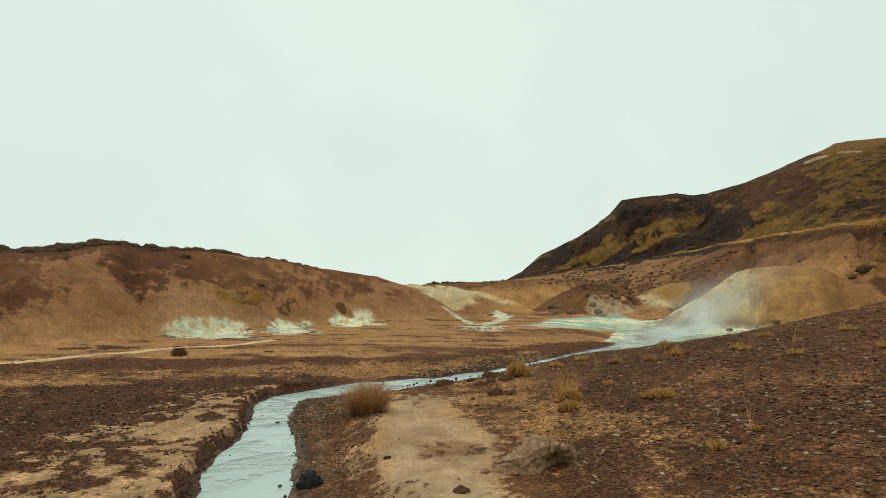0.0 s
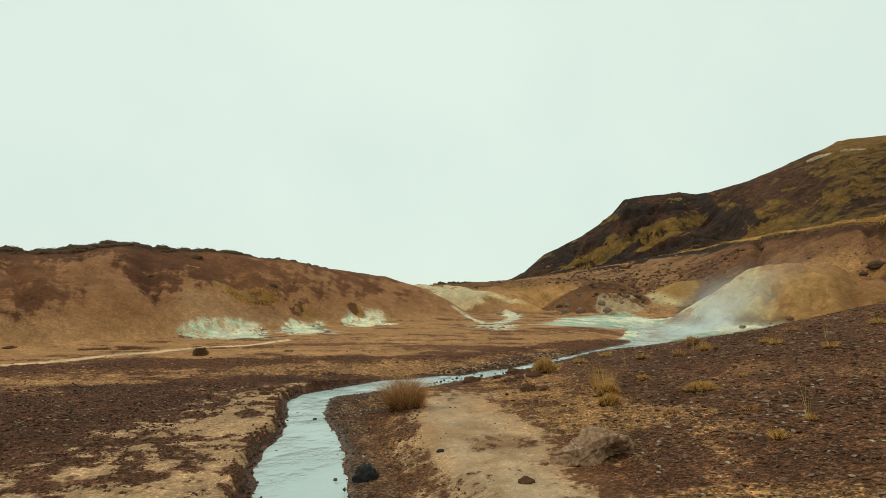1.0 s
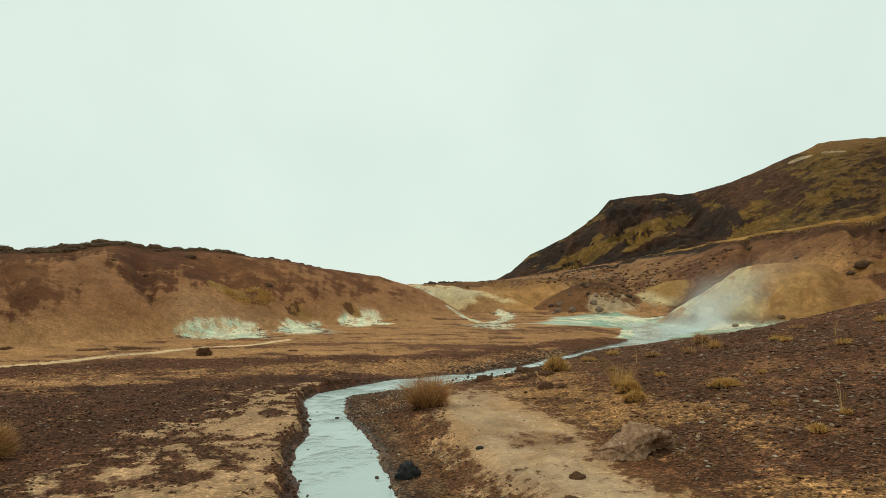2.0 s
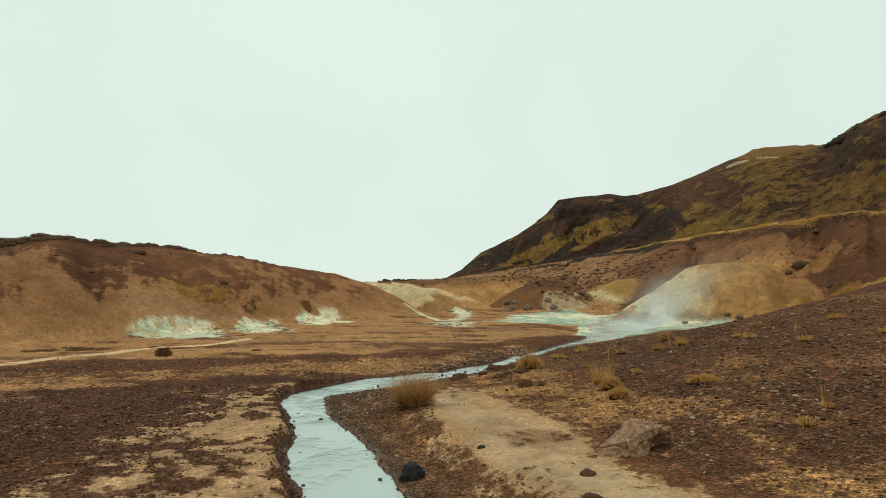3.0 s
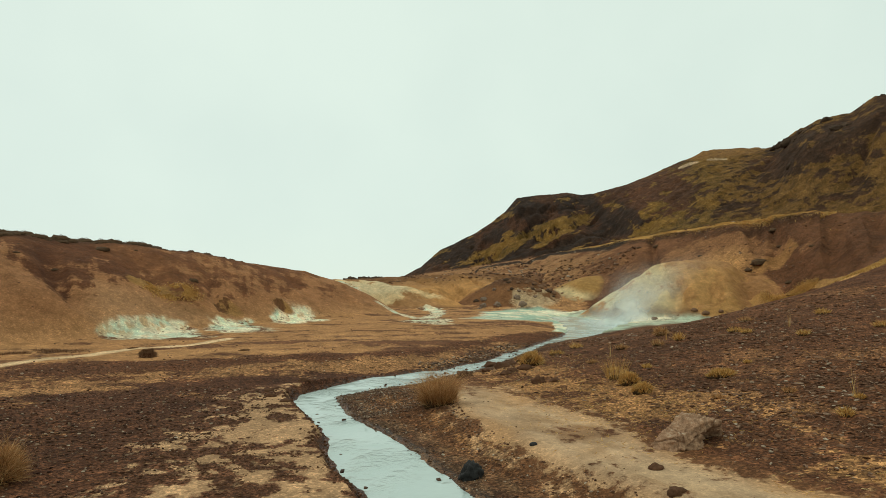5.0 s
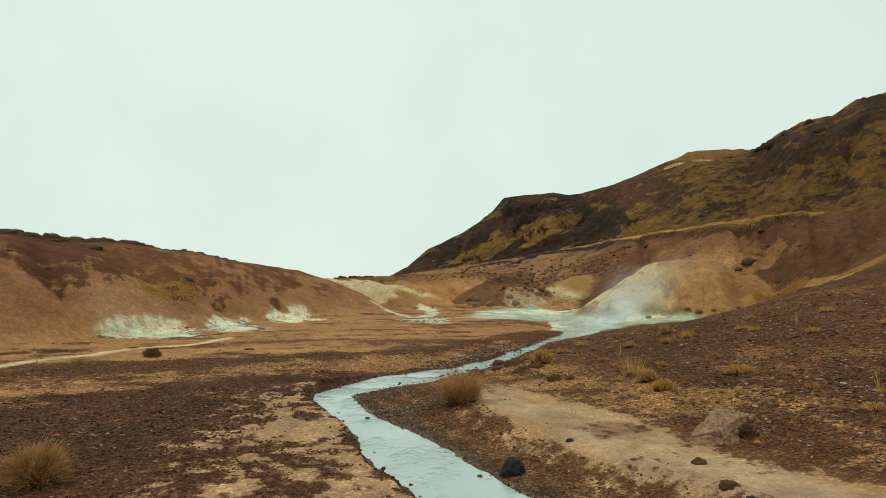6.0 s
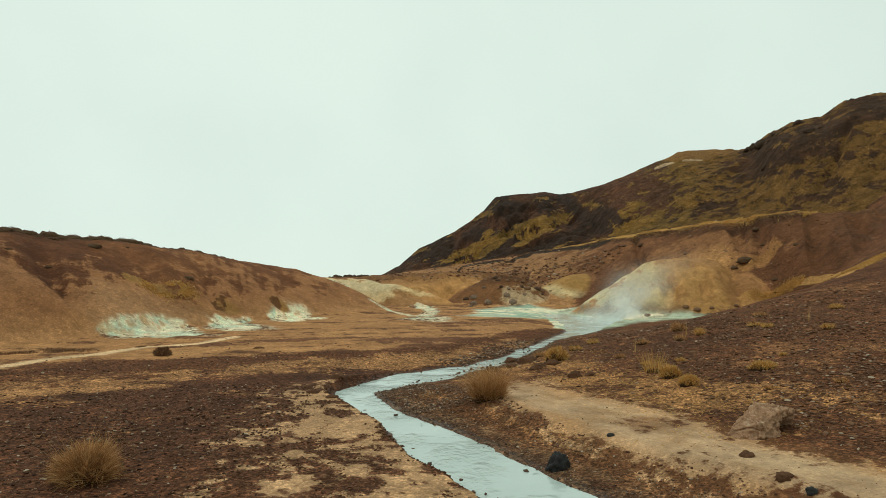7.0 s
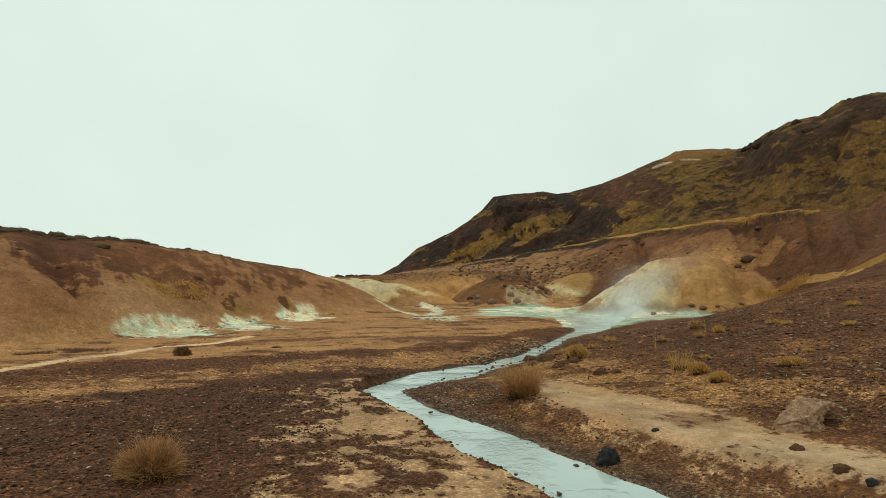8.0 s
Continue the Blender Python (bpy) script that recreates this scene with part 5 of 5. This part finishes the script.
def build_litter():
    """Broken straws lying on the rise."""
    rng = np.random.default_rng(21)

    def keep(x, y, r):
        d, side = stream_field(x, y)
        n1, n2 = fbm(x * .35, y * .35, 4, 61), fbm(x * 1.7, y * 1.7, 4, 62)
        a = band(x - .12 * (y - 5) + .5 * n1, .0, 1.9, .5) * band(y, 5.2, 12.5, 1.2)
        return (side > 0) * (d > .5) * np.maximum(a * .9, .25 * sstep(.1, .5, n1 * .6 + n2 * .6))
    x, y, r = spread(rng, 15000, -2, 50, 4.6, 14, keep)
    n = len(x)
    L, w, a = rng.uniform(.012, .045, n), rng.uniform(.0007, .0015, n) * np.clip(r / 6, 1, 3), rng.uniform(0, 2 * np.pi, n)
    z = terrain(x, y)[0] + .006
    ux, uy, up = np.cos(a) * L, np.sin(a) * L, rng.uniform(-.006, .02, n)
    px, py = -np.sin(a) * w, np.cos(a) * w
    v = np.stack([np.stack([x - px, y - py, z], -1), np.stack([x + px, y + py, z + .004], -1), np.stack([x + ux + px, y + uy + py, z + up + .004], -1), np.stack([x + ux - px, y + uy - py, z + up], -1)], 1)
    f = np.arange(4 * n).reshape(n, 4)
    tagged(raw_part("straw_litter", v.reshape(-1, 3), f, STRAW), "broken yellow straw scattered over brown soil", "straw", kind="stuff")


build_litter()


def grass_strip(name, label, x, y, h, w, material, seed, lean=.6):
    """Standing dry grass at the places given, as one object."""
    rng = np.random.default_rng(seed)
    n = len(x)
    z = terrain(x, y)[0]
    a, b = rng.uniform(0, 2 * np.pi, n), rng.uniform(0, 2 * np.pi, n)
    px, py = np.cos(a) * w, np.sin(a) * w
    o = h * lean * rng.random(n)
    ox, oy = np.cos(b) * o, np.sin(b) * o
    low = [np.stack([x - px, y - py, z - .03], -1), np.stack([x + px, y + py, z - .03], -1)]
    midl = [np.stack([x + .35 * ox + .7 * px, y + .35 * oy + .7 * py, z + .6 * h], -1), np.stack([x + .35 * ox - .7 * px, y + .35 * oy - .7 * py, z + .6 * h], -1)]
    top = [np.stack([x + ox - .15 * px, y + oy - .15 * py, z + h * .95], -1), np.stack([x + ox + .15 * px, y + oy + .15 * py, z + h * .95], -1)]
    v = np.stack(low + midl + top, 1).reshape(-1, 3)
    k = np.arange(n)[:, None] * 6
    f = np.concatenate([k + np.array([0, 1, 2, 3]), k + np.array([3, 2, 5, 4])])
    return tagged(raw_part(name, v, f, material), label, "grass", kind="stuff")


def along(rng, n, pts, wide):
    p = np.array(pts, float)
    t = rng.random(n) * (len(p) - 1)
    k = np.minimum(t.astype(int), len(p) - 2)
    q = p[k] + (t - k)[:, None] * (p[k + 1] - p[k])
    return q[:, 0] + rng.normal(0, wide, n), q[:, 1] + rng.normal(0, wide, n)


def build_far_grass():
    rng = np.random.default_rng(31)
    # golden strip that climbs the near slope
    for pts, wide, count, seed in (([(12.4, 13.6), (13.2, 13.9), (14.1, 14.1), (15.2, 14.2)], .17, 9000, 1), ([(16.9, 21.9), (17.6, 21.5), (18.1, 21.0), (18.1, 20.2), (17.9, 19.2)], .22, 9000, 5)):
        x, y = along(rng, count, pts, wide)
        k = fbm(x * .9, y * .9, 3, 91) > -.15
        grass_strip("golden_grass", "golden dry grass strip climbing the slope", x[k], y[k], .02 + .05 * rng.random(k.sum()), .007, STRAW, seed, 2.6)
    # grassy brow over the brown slope
    az = rng.uniform(24, 46.5, 15000)
    rr = np.interp(az, [20, 25, 30, 35, 40, 45, 52], [60, 54, 48, 43, 40, 37.5, 35])
    r = rr + rng.normal(-.3, .6, len(az))
    x, y = CX + r * np.sin(np.radians(az)), CY + r * np.cos(np.radians(az))
    k = fbm(x * .3, y * .3, 3, 92) > -.35
    tall = (.25 + .9 * sstep(-.2, .4, fbm(x[k] * .8, y[k] * .8, 3, 95))) * (.3 + .7 * sstep(30, 42, az[k]))
    grass_strip("brow_grass", "shaggy yellow grass hanging on the hillside brow", x[k], y[k], (.03 + .09 * rng.random(k.sum())) * tall, .018, STRAW, 2, 2.6)
    az2 = rng.uniform(20, 44, 3500)
    r = np.interp(az2, [20, 25, 30, 35, 40, 45, 52], [60, 54, 48, 43, 40, 37.5, 35]) - 1.0 + rng.normal(0, .5, len(az2))
    x, y = CX + r * np.sin(np.radians(az2)), CY + r * np.cos(np.radians(az2))
    k = fbm(x * .45, y * .45, 3, 93) > .3
    grass_strip("brow_heath", "dark heath under the grassy brow", x[k], y[k], .02 + .05 * rng.random(k.sum()), .04, HEATH, 3, 2.4)
    # low dark twigs on the sand before the hill
    a, q = rng.uniform(0, 2 * np.pi, 2600), np.sqrt(rng.random(2600))
    x, y = -9.35 + 1.15 * q * np.cos(a), 15.75 + .6 * q * np.sin(a)
    k = fbm(x * 1.6, y * 2.6, 4, 96) > .12
    grass_strip("heath_twigs", "low dark dead twigs spread over tan sand", x[k], y[k], .02 + .06 * rng.random(k.sum()), .006, EARTHY, 6, 3.0)
    # tawny moss patch on the left hill
    x, y = along(rng, 8000, [(-8.8, 22.95), (-8.1, 23.35), (-7.5, 23.75)], .24)
    k = fbm(x * 1.5, y * 1.5, 3, 94) > -.25
    grass_strip("tawny_grass", "tawny grass patch on the clay hill", x[k], y[k], .02 + .045 * rng.random(k.sum()), .014, STRAW, 4, 1.4)


build_far_grass()


# ---------------- heath on the hill's crest, tussocks, boulders far off ----------------
def crest_heath():
    rng = random.Random(5)
    protos = []
    for n in range(5):
        t = cushion("dark heath clump on the crest of the hill", -11.5, 24.5 + n, .46, .38, .30, .014, 700, .014, HEATH, "shrub", "heath_clump", 90 + n, "heath on the hill's crest", up=.1, core=TURF, body=1.3)
        protos.append(t)
    az = -33.0
    k = 0
    while az < -7.0:
        r = float(curve(az, (-60, 23), (-40, 25), (-25, 27.5), (-10, 31.5), (0, 33.5))) + rng.uniform(-.9, .25)
        big = rng.uniform(.6, .95) if -26 < az < -22.5 or -29 < az < -27.6 else (.40 + .65 * rng.random() ** 2.2) * (1 if az < -14 else .7)
        x, y = CX + r * math.sin(math.radians(az)), CY + r * math.cos(math.radians(az))
        m = on_ground(x, y, .05, rng.uniform(0, 360), big)
        if k < 5:
            protos[k].matrix_basis = m
        else:
            copy_thing(protos[k % 5], m)
        k += 1
        az += rng.uniform(.07, .22)
    for x, y, big in ((-12.57, 21.56, .6), (-11.1, 25.1, .8), (-7.63, 24.85, .5), (-11.58, 22.1, .45), (-10.2, 26.2, .6), (-13, 22.6, .5)):
        copy_thing(protos[k % 5], on_ground(x, y, .05, rng.uniform(0, 360), big))
        k += 1
    # on the brown slope across the valley
    for x, y, big in ((22.16, 26.78, 1.5), (19.5, 25.0, 1.9), (19.1, 25.3, 1.4), (22.5, 30.7, .8), (20.8, 31.7, 1.0), (21.7, 29.5, .7), (20.1, 34.9, 1.2), (19.7, 36.4, 1.3), (15.0, 17.8, .7), (14.5, 16.5, .6),
                      (13.3, 14.7, .6), (18.6, 22.2, .9), (20.4, 22.6, 1.0), (22.6, 24.2, .8), (24.5, 25.9, .7), (19.4, 29.5, .8), (21.0, 25.2, .7), (23.0, 28.6, .6), (17.9, 33.0, .9)):
        o = copy_thing(protos[k % 5], on_ground(x, y, .05, rng.uniform(0, 360), big * .5))
        tagged(o, "dark heath bush on the brown hillside", "shrub", "heath bushes on the hillside")
        k += 1


crest_heath()

for n, (x, y, a) in enumerate(((7.6, 34.5, .50), (7.25, 33.7, .55), (8.1, 33.4, .55), (9.4, 33.5, .50), (9.5, 32.9, .62), (9.75, 34.1, .35), (10.6, 33.6, .3), (12.2, 34.5, .42), (8.4, 34.9, .35), (6.9, 33.2, .32))):
    stone("boulder", "grey rounded boulder at the foot of the knoll", x, y, (a * .42, a * .36, a * .36), GREY_ROCK, 120 + n, .45, .5, 3, .05, n * 53, "boulder", "boulders on the knoll")
rng0 = random.Random(8)
for n in range(70):
    x, y = min(13.5, max(7.2, rng0.gauss(10.2, 1.5))), rng0.uniform(34.0, 36.4)
    a = .07 + .20 * rng0.random() ** 2
    stone("lava_rock", "dark brown lava rock on top of the knoll", x, y, (a * .9, a * .7, a * .6), BROWN_ROCK if n % 3 else DARK_ROCK, 140 + n, .5, .45, 2, .05, n * 29, "rock", "lava rocks on the knoll")
for n in range(36):
    az = 2.0 + n * .25 + rng0.uniform(-.1, .1)
    a = rng0.uniform(.10, .30)
    x, y = CX + 47 * math.sin(math.radians(az)), CY + 47 * math.cos(math.radians(az))
    stone("lava_rock", "dark lava rock on the far rim", x, y, (a * 1.2, a, a * .85), DARK_ROCK, 170 + n, .35, .3, 2, .08, n * 41, "rock", "lava rocks on the far rim")
for n, (x, y) in enumerate(((12.2, 23.2), (12.9, 22.9), (13.5, 22.5), (14.1, 22.3), (14.6, 22.0), (15.2, 21.7), (15.9, 21.5), (16.5, 21.4), (10.9, 25.4), (11.5, 24.6))):
    a = .06 + .20 * rng0.random() ** 2
    x, y = x + rng0.uniform(-.4, .4), y + rng0.uniform(-.35, .35)
    stone("grey_stone", "brown stone at the hot spring's edge", x, y, (a * .7, a * .6, a * .45), BROWN_ROCK, 200 + n, .3, .2, 2, .03, n * 61, "stone", "stones round the hot spring")


# ---------------- single stones that stand out ----------------
rng1 = random.Random(14)
for n, (x, y, a) in enumerate(((2.0, 4.75, .05), (1.55, 4.5, .055), (1.35, 5.6, .05), (2.0, 5.5, .05), (2.9, 8.3, .07), (3.2, 8.9, .08), (2.7, 9.2, .08), (2.3, 6.0, .05), (1.9, 3.6, .05),
                               (3.3, 5.0, .05), (3.0, 4.0, .05), (4.6, 8.0, .07), (2.4, 7.4, .06), (3.4, 6.4, .06), (3.7, 5.6, .05), (4.2, 6.6, .07), (1.5, 7.6, .05), (1.0, 7.6, .04),
                               (5.0, 9.6, .10), (5.6, 10.4, .11), (4.2, 9.0, .08), (6.2, 9.2, .1), (1.25, 4.2, .04), (1.05, 4.1, .035), (.75, 4.2, .03), (3.9, 7.4, .06))):
    stone("stone", "flat grey-brown stone lying on the gravel slope", x, y, (a * rng1.uniform(.7, 1.1), a * .6, a * rng1.uniform(.3, .5)), BROWN_ROCK, 230 + n, .3, .35, 2, .008, n * 67, "stone", "stones on the gravel slope")


# ---------------- steam over the hot spring ----------------
def steam_material():
    m = bpy.data.materials.new("thin_steam")
    m.use_nodes = True
    nodes, links = m.node_tree.nodes, m.node_tree.links
    nodes.clear()
    att, clear, white, through_, both, mixed = (nodes.new("ShaderNodeAttribute"), nodes.new("ShaderNodeBsdfTransparent"), nodes.new("ShaderNodeBsdfDiffuse"),
                                               nodes.new("ShaderNodeBsdfTranslucent"), nodes.new("ShaderNodeMixShader"), nodes.new("ShaderNodeMixShader"))
    att.attribute_name = "veil"
    white.inputs["Color"].default_value = through_.inputs["Color"].default_value = (.93, .95, .94, 1)
    links.new(white.outputs[0], both.inputs[1])
    links.new(through_.outputs[0], both.inputs[2])
    links.new(att.outputs["Fac"], mixed.inputs["Fac"])
    links.new(clear.outputs[0], mixed.inputs[1])
    links.new(both.outputs[0], mixed.inputs[2])
    links.new(mixed.outputs[0], nodes.new("ShaderNodeOutputMaterial").inputs["Surface"])
    return m


STEAM = steam_material()


def steam(label, x0, y0, drift, rise, wide, sheets, strength, seed):
    """A plume that rises from (x0, y0) and drifts off: billowing, see-through veils one behind the other."""
    verts, faces, dens = [], [], []
    nu, nv = 56, 48
    z0 = height(x0, y0) - .05
    for k in range(sheets):
        u, v = np.meshgrid(np.linspace(0, 1, nu), np.linspace(-1, 1, nv), indexing="ij")
        across = wide * (1.0 - .35 * sstep(0, .35, u) + .5 * u)
        x = x0 + drift[0] * u ** 1.2 + v * across * .9 + .2 * k
        y = y0 + drift[1] * u - v * across * .42 + .4 * k + .3 * fbm(u * 2.5, v * 2.5 + k, 2, 310 + k)
        z = z0 + rise * u
        billow = fbm(x * .75 + 3 * k, z * .95 - .5 * k, 5, 330 + k + seed, .55)
        a = np.exp(-(v / (.52 + .22 * billow)) ** 2) * sstep(0, .05, u) * (1 - u) ** 1.3 * np.clip(.62 + 1.15 * billow, 0, 1.3)
        a = a * sstep(1.0, .8, np.abs(v))
        a[:, 0] = a[:, -1] = a[-1] = 0
        i, j = np.meshgrid(np.arange(nu - 1), np.arange(nv - 1), indexing="ij")
        q = np.stack([i * nv + j, (i + 1) * nv + j, (i + 1) * nv + j + 1, i * nv + j + 1], -1).reshape(-1, 4) + len(verts) * nu * nv
        verts.append(np.stack([x, y, z], -1).reshape(-1, 3))
        faces.append(q)
        dens.append(a.ravel())
    ob = raw_part("steam", np.concatenate(verts), np.concatenate(faces), STEAM, None, True)
    ob.data.attributes.new("veil", "FLOAT", "POINT").data.foreach_set("value", (np.clip(np.concatenate(dens) * strength, 0, .9)).astype(np.float32))
    ob.visible_shadow = False
    return tagged(ob, label, "steam", kind="stuff")


steam("white steam rising from the hot spring", 10.4, 23.2, (2.6, .4), 3.1, 2.2, 3, .72, 1)
steam("faint steam drifting over the sulphur mound", 11.6, 23.6, (5.0, 1.2), 3.8, 2.6, 2, .30, 7)


# ---------------- rock outcrops high on the mountain ----------------
rng2 = random.Random(33)
for n in range(34):
    if n < 22:
        az, r = rng2.uniform(42.8, 51.5), rng2.uniform(58, 68)
    else:
        az, r = rng2.uniform(14, 21), rng2.uniform(86, 94)
    a = .16 + .5 * rng2.random() ** 2
    if n < 14:
        az = 42.9 + n * .24 + rng2.uniform(-.2, .2)
        r, a = float(curve(az, (38, 90), (41, 87), (45, 69), (50, 66))) + rng2.uniform(-5, -.3), .15 + .55 * rng2.random() ** 1.6
    x, y = CX + r * math.sin(math.radians(az)), CY + r * math.cos(math.radians(az))
    stone("rock_outcrop", "dark grey rock outcrop high on the mossy mountain", x, y, (a, a * .8, a * .75), DARK_ROCK, 260 + n, .4, .35, 3, .2, n * 37, "rock", "outcrops on the mountain")
